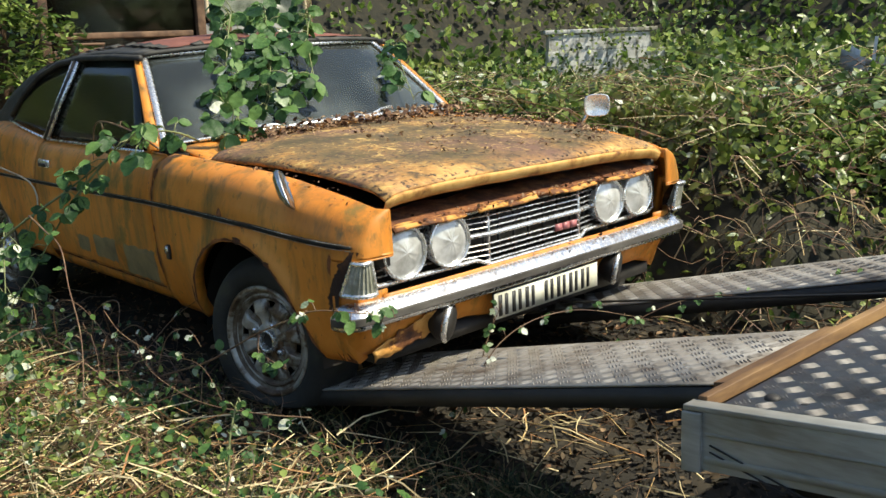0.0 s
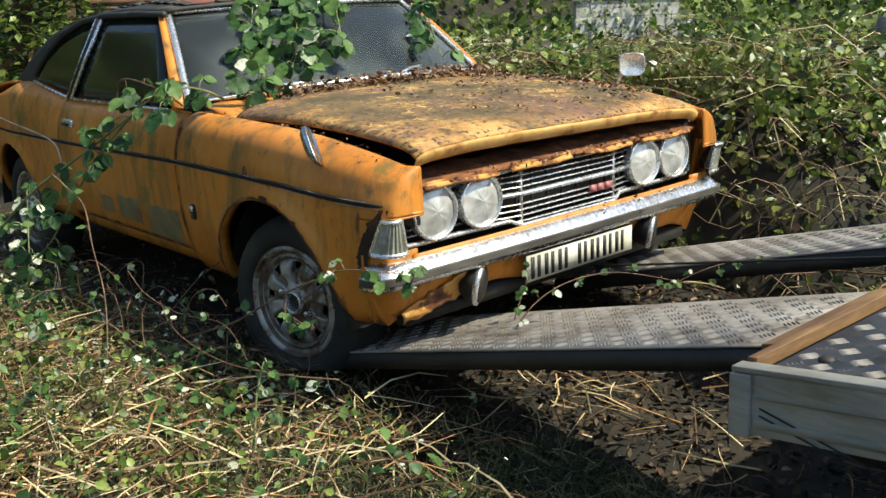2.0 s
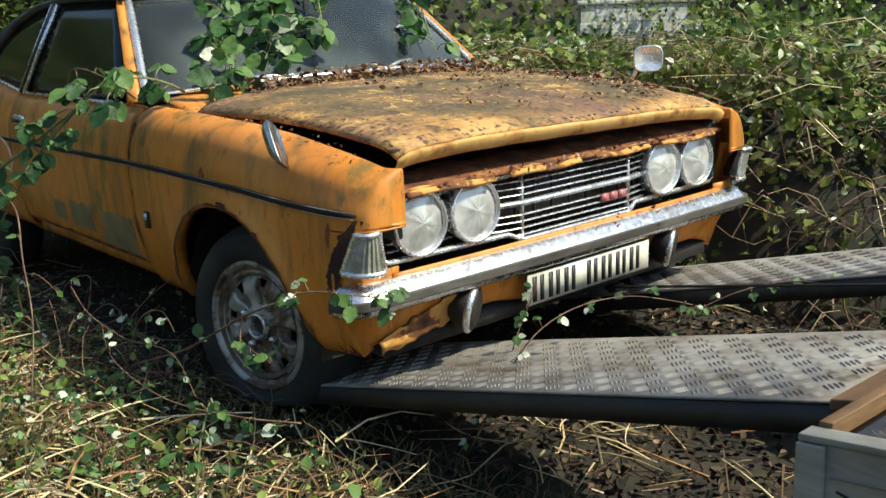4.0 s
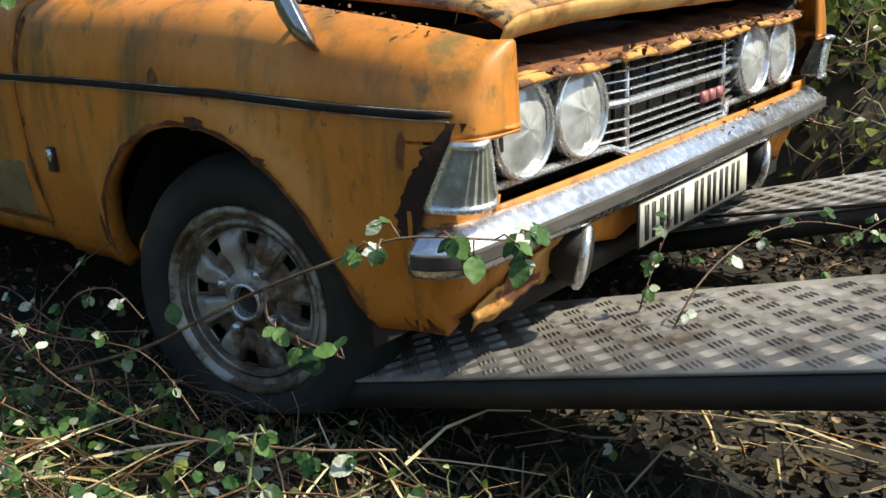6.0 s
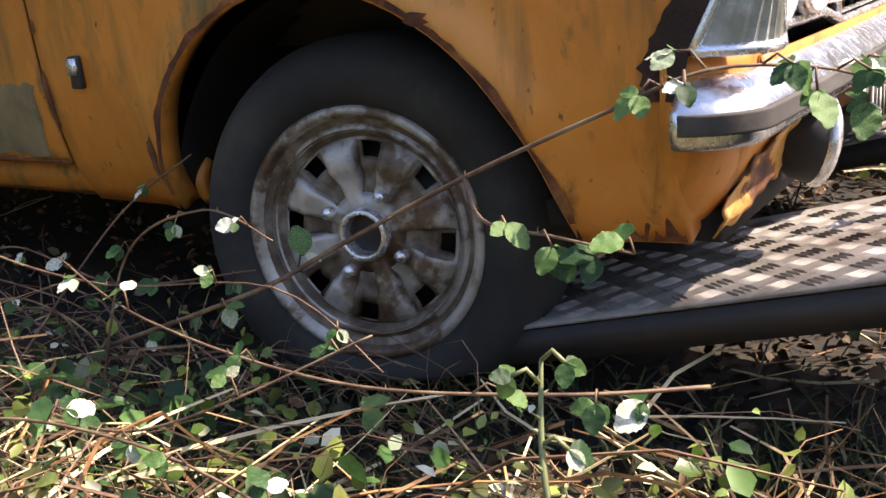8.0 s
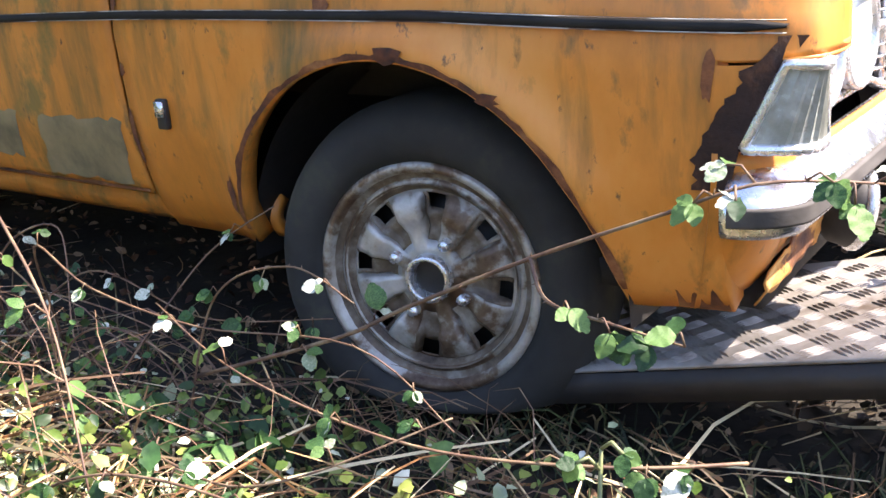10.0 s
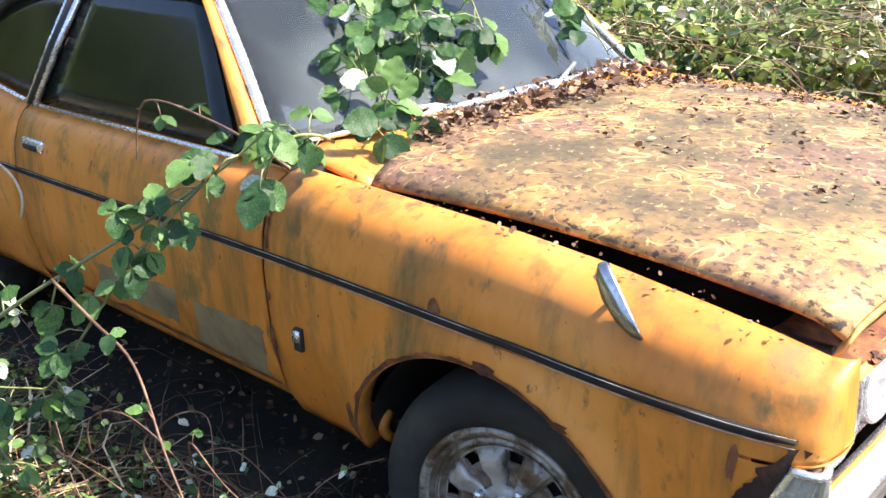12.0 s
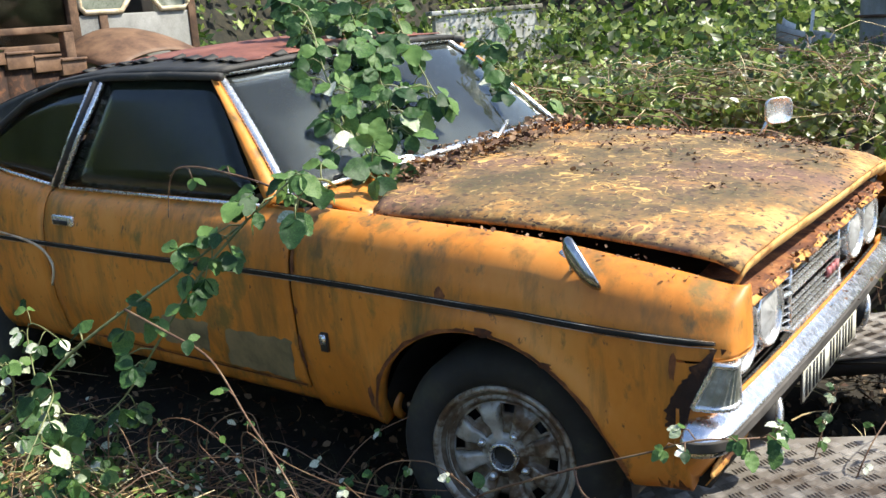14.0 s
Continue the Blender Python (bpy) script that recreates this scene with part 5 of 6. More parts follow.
c = np.stack([r_ * np.cos(a_), r_ * np.sin(a_), rs.uniform(0.02, 1, m_) * tall], 1)
tagged(cloud("tree_foliage", c, rs.uniform(0.15, 0.4, m_), np.stack([-np.cos(a_), -np.sin(a_), 0.5 + 0 * a_], 1), LEAF, 0.7, True), "unseen tree foliage added behind the viewpoint", "foliage", kind="stuff")

# ---- litter on the ground beside the car ----
def lit(n, x0, x1, y0, y1, seed, keep=None):
    rs = np.random.RandomState(seed)
    x, y = rs.uniform(x0, x1, n), rs.uniform(y0, y1, n)
    y = np.where(y < y0 + 0.5, y - rs.exponential(0.3, n), y)
    x = np.where(x > x1 - 0.4, x + rs.exponential(0.3, n), np.where(x < x0 + 0.4, x - rs.exponential(0.4, n), x))
    if keep is not None:
        k = np.array([keep(a, b, rs.random_sample()) for a, b in zip(x, y)])
        x, y = x[k], y[k]
    z = np.array([ground_z(a, b) for a, b in zip(x, y)])
    return np.stack([x, y, z], 1), rs


def straw_zone(a, b, r):
    d = soft(-0.95 + 0.2 * soft(0.2, 0.5, a), -1.35 + 0.3 * soft(0.2, 0.5, a), b) * soft(1.05, 0.6, a) * (1 - 0.45 * math.exp(-((a - 0.2) / 0.45) ** 2 - ((b + 1.25) / 0.3) ** 2))
    patch = math.exp(-(((a - 0.62) / 0.20) ** 2 + ((b + 0.95) / 0.16) ** 2)) + 0.5 * math.exp(-(((a - 0.75) / 0.25) ** 2 + ((b + 0.2) / 0.2) ** 2))
    return r < 0.012 + 0.988 * max(d, 0.9 * patch)


p, rs = lit(31000, -4.0, 2.6, -2.6, 1.0, 21, straw_zone)
n = len(p)
an = rs.uniform(0, math.tau, n)
L = rs.uniform(0.05, 0.30, n)
st = p + np.stack([0 * an, 0 * an, rs.uniform(0.0, 0.08, n)], 1)
en = st + np.stack([np.cos(an) * L, np.sin(an) * L, rs.normal(0.012, 0.03, n)], 1)
tagged(stems("dry_straw", st, en, rs.uniform(0.0010, 0.0040, n), STRAW), "cut dry straw and stalks on the ground", "straw", kind="stuff")
p, rs = lit(9000, -4.0, 3.2, -2.6, 1.2, 22, lambda a, b, r: r < 0.07 + 0.93 * soft(0.8, 0.2, a))
p[:, 2] += rs.uniform(0, 0.04, len(p))
tagged(cloud("leaf_litter", p, rs.uniform(0.012, 0.036, len(p)), np.tile((0, 0, 1.0), (len(p), 1)), DEADLEAF, 0.6), "dead brown leaves on the ground", "leaves", kind="stuff")

# litter spread by ramps and trailer, its colour carrying the shade there
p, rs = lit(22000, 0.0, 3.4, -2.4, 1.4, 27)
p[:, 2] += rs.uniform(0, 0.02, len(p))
tagged(cloud("dark_litter", p, rs.uniform(0.008, 0.040, len(p)), np.tile((0, 0, 1.0), (len(p), 1)), DARKLITTER, 0.6), "rotting leaves on soil, darkened in place of shade", "leaves", kind="stuff")
n = 1500
p, rs = lit(n, 0.2, 3.2, -2.2, 1.2, 28)
an = rs.uniform(0, math.tau, n)
L = rs.uniform(0.03, 0.2, n)
en = p + np.stack([np.cos(an) * L, np.sin(an) * L, rs.normal(0.01, 0.02, n)], 1)
tagged(stems("dark_twigs", p, en, rs.uniform(0.0008, 0.0025, n), CANE), "thin dark twigs on the soil", "twigs", kind="stuff")


def weed_zone(a, b, r):
    return r < 0.04 + 0.2 * soft(0.9, 0.4, a) + 0.75 * soft(-0.9, -1.3, b) * soft(1.0, 0.4, a)


p, rs = lit(10500, -4.0, 2.2, -2.6, -0.86, 23, weed_zone)
p[:, 2] += rs.uniform(0.01, 0.13, len(p))
tagged(cloud("low_weeds", p, rs.uniform(0.012, 0.048, len(p)) * rs.uniform(0.5, 1, len(p)), np.tile((0.2, -0.1, 0.8), (len(p), 1)), LEAF, 0.6), "low green weeds and bramble shoots", "weeds", kind="stuff")
p, rs = lit(620, -3.5, 1.0, -2.3, -0.86, 24)
p[:, 2] += rs.uniform(0.03, 0.16, len(p))
tagged(cloud("pale_leaves", p, rs.uniform(0.010, 0.034, len(p)) * rs.uniform(0.5, 1, len(p)), np.tile((0.3, 0, 0.8), (len(p), 1)), PALELEAF, 0.5), "pale upturned leaves low over the ground", "leaves", kind="stuff")
n = 300
p, rs = lit(n, -2.6, 0.5, -1.45, -0.86, 25)
an = rs.uniform(0, math.tau, n)
L = rs.uniform(0.15, 0.6, n)
st = p + np.stack([0 * an, 0 * an, rs.uniform(0.02, 0.14, n)], 1)
en = st + np.stack([np.cos(an) * L, np.sin(an) * L * 0.6, rs.normal(0.0, 0.06, n)], 1)
tagged(stems("trailing_stems", st, en, rs.uniform(0.001, 0.0028, n), CANE, 0.04), "thin trailing bramble stems near the ground", "stems", kind="stuff")

p, rs = lit(7000, -1.6, 0.75, -1.6, -0.88, 26, lambda a, b, r: noise.noise((a * 3, b * 3, 8.0)) > -0.1 and r < 0.45 + 0.55 * soft(-0.95, -1.2, b))
p[:, 2] += rs.uniform(0.01, 0.20, len(p)) * rs.uniform(0.2, 1, len(p))
tagged(cloud("bramble_leaflets", p, rs.uniform(0.010, 0.030, len(p)), np.tile((0.3, -0.2, 0.8), (len(p), 1)), LEAF, 0.6), "small green bramble leaves low beside the wheel", "leaves", kind="stuff")
n = 650
p, rs = lit(n, -1.6, 0.75, -1.5, -0.88, 29)
p[:, 2] += rs.uniform(0.0, 0.12, n)
an = rs.uniform(0, math.tau, n)
L = rs.uniform(0.06, 0.30, n)
en = p + np.stack([np.cos(an) * L, np.sin(an) * L * 0.7, rs.normal(0.04, 0.06, n)], 1)
tagged(stems("thin_stems", p, en, rs.uniform(0.0006, 0.0016, n), CANE, 0.03), "thin tangled stems beside the wheel", "stems", kind="stuff")
n = 30000
p, rs = lit(n, 0.15, 2.7, -1.9, -0.60, 41, lambda a, b, r: a > 1.0 or b < -1.15 or r < 0.25)
n = len(p)
an = rs.uniform(0, math.tau, n)
L = rs.uniform(0.02, 0.11, n)
en = p + np.stack([np.cos(an) * L, np.sin(an) * L, rs.uniform(0.02, 0.09, n)], 1)
tagged(stems("grass_blades", p, en, rs.uniform(0.0012, 0.0032, n), GRASS, 0.015), "dull short grass on the soil", "grass", kind="stuff")
p, rs = lit(3600, -3.2, 0.75, -2.0, -1.0, 43, lambda a, b, r: r < 0.2 + 0.8 * (noise.noise((a * 2.6, b * 2.6, 4.0)) > 0.0))
p[:, 2] += rs.uniform(0.03, 0.17, len(p))
tagged(cloud("ground_bramble_leaves", p, rs.uniform(0.016, 0.048, len(p)), np.tile((0.35, -0.1, 0.8), (len(p), 1)), BIGLEAF, 0.45), "broad green bramble leaves over the cut straw", "leaves", kind="stuff")
p, rs = lit(150, -2.6, 0.75, -1.9, -1.0, 44)
p[:, 2] += rs.uniform(0.05, 0.15, len(p))
tagged(cloud("wilted_leaves", p, rs.uniform(0.018, 0.040, len(p)), np.tile((0.4, -0.1, 0.8), (len(p), 1)), PALELEAF, 0.4), "pale wilted leaves lying upturned on the straw", "leaves", kind="stuff")
n = 420
p, rs = lit(n, -2.8, 0.85, -2.0, -1.0, 45)
an = rs.uniform(0, math.tau, n)
L = rs.uniform(0.10, 0.38, n)
st = p + np.stack([0 * an, 0 * an, rs.uniform(0.04, 0.12, n)], 1)
en = st + np.stack([np.cos(an) * L, np.sin(an) * L, rs.normal(0.0, 0.03, n)], 1)
tagged(stems("thick_straw", st, en, rs.uniform(0.0016, 0.004, n), STRAW, 0.01), "thick cut stalks and split canes on the ground", "stalks", kind="stuff")
# dead leaves on the hood and along the screen
rs = np.random.RandomState(31)
pts = []
for k in range(2900):
    r = rs.random_sample()
    if r < 0.42:
        u, w = min(0.97, abs(rs.normal(0, 0.05))), 1 - 0.85 * rs.random_sample() ** 1.4
    elif r < 0.75:
        u, w = rs.uniform(0.02, 0.95), 1 - abs(rs.normal(0, 0.14))
    else:
        u, w = rs.uniform(0.1, 0.95), rs.uniform(0.3, 1)
    if not 0.02 < w < 0.985:
        continue
    if noise.noise((u * 7, w * 9, 2.0)) < -0.05 and r > 0.42:
        continue
    q = lean(hood_point(u, w))
    pts.append((q[0], q[1], q[2] + 0.008 + 0.012 * rs.random_sample()))
pts = np.array(pts)
tagged(cloud("hood_litter", pts, NP.uniform(0.006, 0.030, len(pts)) * NP.uniform(0.5, 1.0, len(pts)), np.tile((0, 0, 1.0), (len(pts), 1)), DEADLEAF, 0.4), "dead leaves and debris lying on the hood", "leaves", kind="stuff")
pts = []
for k in range(520):
    u = rs.uniform(0.16, 1)
    a = Vector(screen_point(u, 0)) + Vector((rs.uniform(-0.01, 0.16), 0, rs.uniform(-0.005, 0.03)))
    pts.append(lean(tuple(a)))
pts = np.array(pts)
tagged(cloud("screen_litter", pts, NP.uniform(0.010, 0.036, len(pts)), np.tile((0.2, 0, 1.0), (len(pts), 1)), DEADLEAF, 0.6), "dead leaves heaped along the windscreen foot", "leaves", kind="stuff")
pts = np.array([lean((rs.uniform(-0.45, 0.52), rs.uniform(-0.77, -0.70), 0)) for k in range(80)])
pts[:, 2] = [shoulder(x) + 0.012 for x in pts[:, 0]]
tagged(cloud("wing_litter", pts, NP.uniform(0.004, 0.014, len(pts)), np.tile((0, 0, 1.0), (len(pts), 1)), DEADLEAF, 0.4), "crumbs of dead leaf along the wing top", "leaves", kind="stuff")
pts = np.array([lean((rs.uniform(0.45, 0.66), rs.uniform(0.05, 0.5), rs.uniform(0.505, 0.53))) for k in range(60)] + [lean((rs.uniform(0.50, 0.60), rs.uniform(-0.6, 0.6), 0.722)) for k in range(240)])
tagged(cloud("grille_litter", pts, NP.uniform(0.006, 0.02, len(pts)), np.tile((0, 0, 1.0), (len(pts), 1)), DEADLEAF, 0.6), "dead leaves caught on bumper and front panel", "leaves", kind="stuff")

# ---- single bramble canes with large leaves ----
def leaf_mesh(name, mat, seed, length=1.0):
    """One serrated, folded leaf, of unit length."""
    r = random.Random(seed)
    n = 14
    left, right, mid, lq, rq = [], [], [], [], []
    for i in range(n + 1):
        t = i / n
        w = 0.37 * math.sin(math.pi * t ** 0.88) ** 0.82 + (0.022 if i % 2 and 0 < i < n else 0)
        curl = -0.20 * t * t + 0.03 * math.sin(5 * t + seed)
        mid.append((t, 0, curl - 0.01))
        wave = 0.020 * math.sin(t * 19 + seed)
        lq.append((t - 0.01, 0.5 * w, curl + 0.10 * w + wave * 0.5))
        rq.append((t - 0.01, -0.5 * w, curl + 0.10 * w - wave * 0.5))
        left.append((t + 0.03 * (i % 2), w, curl + 0.14 * w + wave + r.uniform(-0.012, 0.012)))
        right.append((t + 0.03 * (i % 2), -w, curl + 0.14 * w - wave + r.uniform(-0.012, 0.012)))
    verts, faces = rows_mesh([left, lq, mid, rq, right])
    me = bpy.data.meshes.new(name)
    me.from_pydata(verts, [], faces)
    me.polygons.foreach_set("use_smooth", [True] * len(me.polygons))
    me.materials.append(mat)
    return me


BIG = [leaf_mesh("leaf", BIGLEAF, k) for k in range(3)]
PALE = [leaf_mesh("leaf", PALELEAF, 9 + k) for k in range(2)]


def bramble(label, path, radius, sprays, seed, size=0.075, pale=0.0, mat=CANE, lit_way=(0.45, -0.35, 0.75)):
    """A cane with sprays of leaflets; sprays: (place on cane 0..1, leaflets)."""
    r = random.Random(seed)
    base = tagged(new("bramble_cane"), label, "bramble")
    pts = bezier(path, 32)
    v, f = tube(pts, [radius * (1 - 0.6 * i / len(pts)) for i in range(len(pts))], 6)
    build("stem", v, f, mat, base)
    for i in range(0, len(pts) - 1, 2):
        d = Vector((r.gauss(0, 1), r.gauss(0, 1), r.gauss(0, 1))).normalized()
        v, f = tube([pts[i], pts[i] + d * radius * 2.6], [radius * 0.45, radius * 0.05], 4)
        build("thorn", v, f, mat, base)
    for at, count in sprays:
        p = pts[min(len(pts) - 1, int(at * (len(pts) - 1)))]
        out = Vector((r.gauss(0, 1), r.gauss(-0.5, 0.6), r.gauss(0.1, 0.8))).normalized()
        tip = p + out * r.uniform(0.5, 1.3) * size
        v, f = tube([p, (p + tip) / 2 + Vector((0, 0, 0.01)), tip], radius * 0.42, 5)
        build("leaf_stalk", v, f, mat, base)
        for k in range(count):
            up = (Vector(lit_way) + Vector((r.gauss(0, 0.3), r.gauss(0, 0.3), r.gauss(0, 0.3)))).normalized()
            ang = (k - (count - 1) / 2) * 1.15
            way = out - up * out.dot(up)
            if way.length < 0.1:
                way = up.orthogonal()
            way = (Matrix.Rotation(ang, 3, up) @ way.normalized()).normalized()
            way = (way + Vector((0, 0, -0.35))).normalized()
            side = up.cross(way).normalized()
            up2 = way.cross(side)
            m = Matrix((way, side, up2)).transposed().to_4x4()
            ob = new("leaf", r.choice(PALE if r.random() < pale else BIG))
            ob.parent = base
            L = size * r.uniform(0.75, 1.2) * (1.15 if k == count // 2 else 0.85)
            ob.matrix_basis = Matrix.Translation(tip) @ m @ Matrix.Scale(L, 4)
    return base


DOOR = [(-1.9, -1.55, 0.03), (-1.35, -1.42, 0.30), (-0.98, -1.28, 0.60), (-0.76, -1.12, 0.77), (-0.60, -1.0, 0.90), (-0.50, -0.92, 1.0)]
bramble("long green bramble cane arching in front of the door", DOOR, 0.006, [(0.30, 3), (0.42, 3), (0.50, 3), (0.58, 3), (0.66, 5), (0.70, 3), (0.74, 5), (0.80, 5), (0.86, 3), (0.93, 3), (1.0, 5)], 51, 0.058, 0.0, GREENCANE)
bramble("leafy side cane drooping before the door", [(-0.60, -1.0, 0.90), (-0.70, -1.10, 0.76), (-0.79, -1.18, 0.60), (-0.90, -1.24, 0.44), (-1.02, -1.30, 0.34)], 0.0045, [(0.05 + 0.9 * j / 13, 3) for j in range(14)], 58, 0.056, 0.0, GREENCANE)
bramble("thin cane hanging down before the door", [(-0.86, -1.22, 0.69), (-0.66, -1.24, 0.66), (-0.50, -1.25, 0.62), (-0.33, -1.30, 0.52), (-0.14, -1.35, 0.39), (0.0, -1.42, 0.22)], 0.0038, [(0.3, 2), (0.55, 2), (0.8, 2)], 52, 0.032)
bramble("twig with small leaves across the door glass", [(-0.50, -0.86, 0.92), (-0.75, -0.86, 0.98), (-1.05, -0.85, 0.99), (-1.12, -0.85, 0.84)], 0.004, [(0.1, 3), (0.25, 2), (0.4, 3), (0.6, 2)], 53, 0.04)
WHEEL = [(-0.25, -1.06, 0.17), (0.02, -1.02, 0.27), (0.14, -1.0, 0.331), (0.34, -1.0, 0.428), (0.51, -0.99, 0.50), (0.60, -0.965, 0.535), (0.68, -0.90, 0.53), (0.72, -0.78, 0.50)]
bramble("thorny brown cane across the front wheel to the bumper", WHEEL, 0.0036, [(0.12, 2), (0.24, 2), (0.66, 3), (0.70, 5), (0.74, 3), (0.82, 5), (0.86, 3), (0.90, 5), (0.94, 3), (0.98, 5), (1.0, 5)], 54, 0.030, 0.4)
bramble("side shoot with leaves before the tyre", [(0.34, -1.0, 0.428), (0.38, -1.03, 0.39), (0.474, -1.05, 0.385), (0.56, -1.05, 0.375)], 0.003, [(0.45, 2), (0.6, 3), (0.9, 3), (1.0, 2)], 55, 0.03)
bramble("leafy shoot rising from the cut grass", [(0.62, -1.32, 0.0), (0.60, -1.28, 0.14), (0.56, -1.24, 0.24), (0.54, -1.2, 0.32)], 0.005, [(0.35, 2), (0.55, 3), (0.75, 2), (0.9, 3), (1.0, 3)], 56, 0.022, 0.15, GREENCANE)
bramble("stem trailing under the ramp edge", [(0.62, -1.02, 0.24), (0.50, -1.12, 0.25), (0.30, -1.2, 0.26), (0.05, -1.22, 0.30), (-0.2, -1.15, 0.33)], 0.0024, [(0.1, 3), (0.2, 3), (0.35, 2), (0.6, 3), (0.8, 2)], 57, 0.030, 0.3)
for k, (pts, lv) in enumerate((
        ([(-0.75, -0.98, 0.10), (-0.62, -1.08, 0.34), (-0.44, -1.1, 0.30), (-0.18, -1.1, 0.28), (0.13, -1.1, 0.31), (0.3, -1.12, 0.24)], 3),
        ([(-0.42, -1.2, 0.05), (-0.30, -1.0, 0.32), (-0.15, -0.95, 0.43)], 1),
        ([(-0.25, -1.1, 0.06), (-0.20, -1.05, 0.30), (-0.03, -1.05, 0.38), (0.12, -1.08, 0.36)], 2),
        ([(-0.6, -1.35, 0.05), (-0.14, -1.3, 0.19), (0.19, -1.35, 0.25), (0.40, -1.25, 0.34)], 4),
        ([(-0.9, -1.0, 0.1), (-0.67, -0.95, 0.25), (-0.30, -1.0, 0.24), (0.0, -1.0, 0.29)], 4),
        ([(-1.2, -1.15, 0.08), (-0.8, -1.05, 0.22), (-0.45, -1.0, 0.20), (-0.1, -1.08, 0.16)], 3),
        ([(-0.3, -1.5, 0.02), (0.0, -1.45, 0.25), (0.25, -1.4, 0.27), (0.45, -1.33, 0.16)], 5),
        ([(0.75, -0.62, 0.10), (0.80, -0.45, 0.36), (0.86, -0.2, 0.42), (0.95, 0.1, 0.34)], 6),
        ([(0.70, -0.1, 0.05), (0.85, 0.1, 0.30), (1.05, 0.3, 0.40), (1.35, 0.42, 0.36)], 6),
        ([(1.2, 0.3, 0.05), (1.3, 0.42, 0.38), (1.42, 0.5, 0.50), (1.55, 0.5, 0.42)], 6),
        ([(0.62, -0.42, 0.08), (0.66, -0.38, 0.30), (0.69, -0.33, 0.44)], 6))):
    bramble("bare looping bramble stem over the ground" if lv < 4 else "low bramble stem with small pale leaves", pts, 0.0024, [((j + 0.5) / (2 * lv), 3) for j in range(2 * lv)], 70 + k, 0.021, 0.25)
r_ = random.Random(404)
for k in range(9):
    x, y = r_.uniform(-1.5, -0.35), r_.uniform(-1.15, -0.93)
    L, h_ = r_.uniform(0.3, 0.75), r_.uniform(0.14, 0.36)
    pts = [(x, y, 0.02), (x + 0.12 * L, y + r_.uniform(-0.08, 0.05), h_ * 0.8), (x + 0.45 * L, y + r_.uniform(-0.1, 0.08), h_), (x + 0.8 * L, y + r_.uniform(-0.1, 0.08), h_ * r_.uniform(0.5, 0.9)), (x + L, y + r_.uniform(-0.12, 0.0), 0.06 + 0.1 * r_.random())]
    bramble("bare reddish bramble stem looping over the ground", pts, 0.0026, [(0.35, 2), (0.6, 1), (0.85, 2)], 300 + k, 0.019, 0.2)
SCREENCANES = (
    ([(-1.75, 0.60, 1.38), (-1.35, 0.35, 1.45), (-1.05, 0.17, 1.36), (-0.85, 0.05, 1.20), (-0.72, -0.05, 1.06)], 20),
    ([(-1.45, 0.25, 1.40), (-1.15, 0.05, 1.40), (-0.92, -0.12, 1.20), (-0.72, -0.24, 1.00)], 20),
    ([(-1.5, 0.70, 1.42), (-1.15, 0.48, 1.44), (-0.90, 0.28, 1.28), (-0.66, 0.15, 1.06)], 18),
    ([(-1.3, 0.35, 1.34), (-1.0, 0.12, 1.30), (-0.80, 0.02, 1.12), (-0.68, -0.10, 1.0)], 16),
    ([(-1.0, -0.15, 1.22), (-0.86, -0.26, 1.10), (-0.72, -0.34, 1.0), (-0.62, -0.42, 0.95), (-0.54, -0.55, 0.93)], 9),
    ([(-0.62, -0.58, 0.92), (-0.56, -0.68, 0.96), (-0.50, -0.80, 0.98), (-0.46, -0.90, 0.94)], 5),
    ([(-1.2, 0.9, 1.0), (-1.0, 0.72, 1.25), (-0.82, 0.6, 1.15), (-0.62, 0.50, 1.0)], 10))
for k, (pts, n_) in enumerate(SCREENCANES):
    pts = [(x, y - (0.20 if k < 4 else 0.06), z) for x, y, z in pts]
    bramble("broad-leaved bramble trailing over the windscreen", pts, 0.005, [(0.12 + 0.88 * (j + 0.5) / (1.4 * n_), 3) for j in range(int(1.4 * n_))], 90 + k, 0.070, 0.05, GREENCANE)
for k, (x, y, h_) in enumerate(((-2.6, -1.5, 0.4), (-2.2, -1.7, 0.45), (-1.9, -1.35, 0.4), (-1.6, -1.6, 0.6), (-1.25, -1.72, 0.75), (-2.9, -1.25, 0.35), (-1.0, -1.55, 0.5), (-0.7, -1.75, 0.4), (-1.35, -1.5, 0.6), (-1.1, -1.8, 0.55), (-1.75, -1.12, 0.42), (-1.5, -1.2, 0.5), (-1.3, -1.1, 0.34), (-1.95, -1.2, 0.62), (-1.55, -1.38, 0.45), (-0.95, -1.3, 0.3), (-0.6, -1.4, 0.28))):
    r_ = random.Random(200 + k)
    pts = [(x, y, 0.0), (x + r_.uniform(-0.1, 0.1), y + r_.uniform(-0.1, 0.1), 0.5 * h_), (x + r_.uniform(-0.1, 0.2), y + r_.uniform(-0.15, 0.15), h_ * r_.uniform(0.85, 1.1)), (x + r_.uniform(0, 0.3), y + r_.uniform(-0.15, 0.15), 0.9 * h_)]
    bramble("leafy bramble shoot standing beside the car", pts, 0.004, [((j + 1) / 10, 3) for j in range(10)], 120 + k, 0.046, 0.25, GREENCANE)

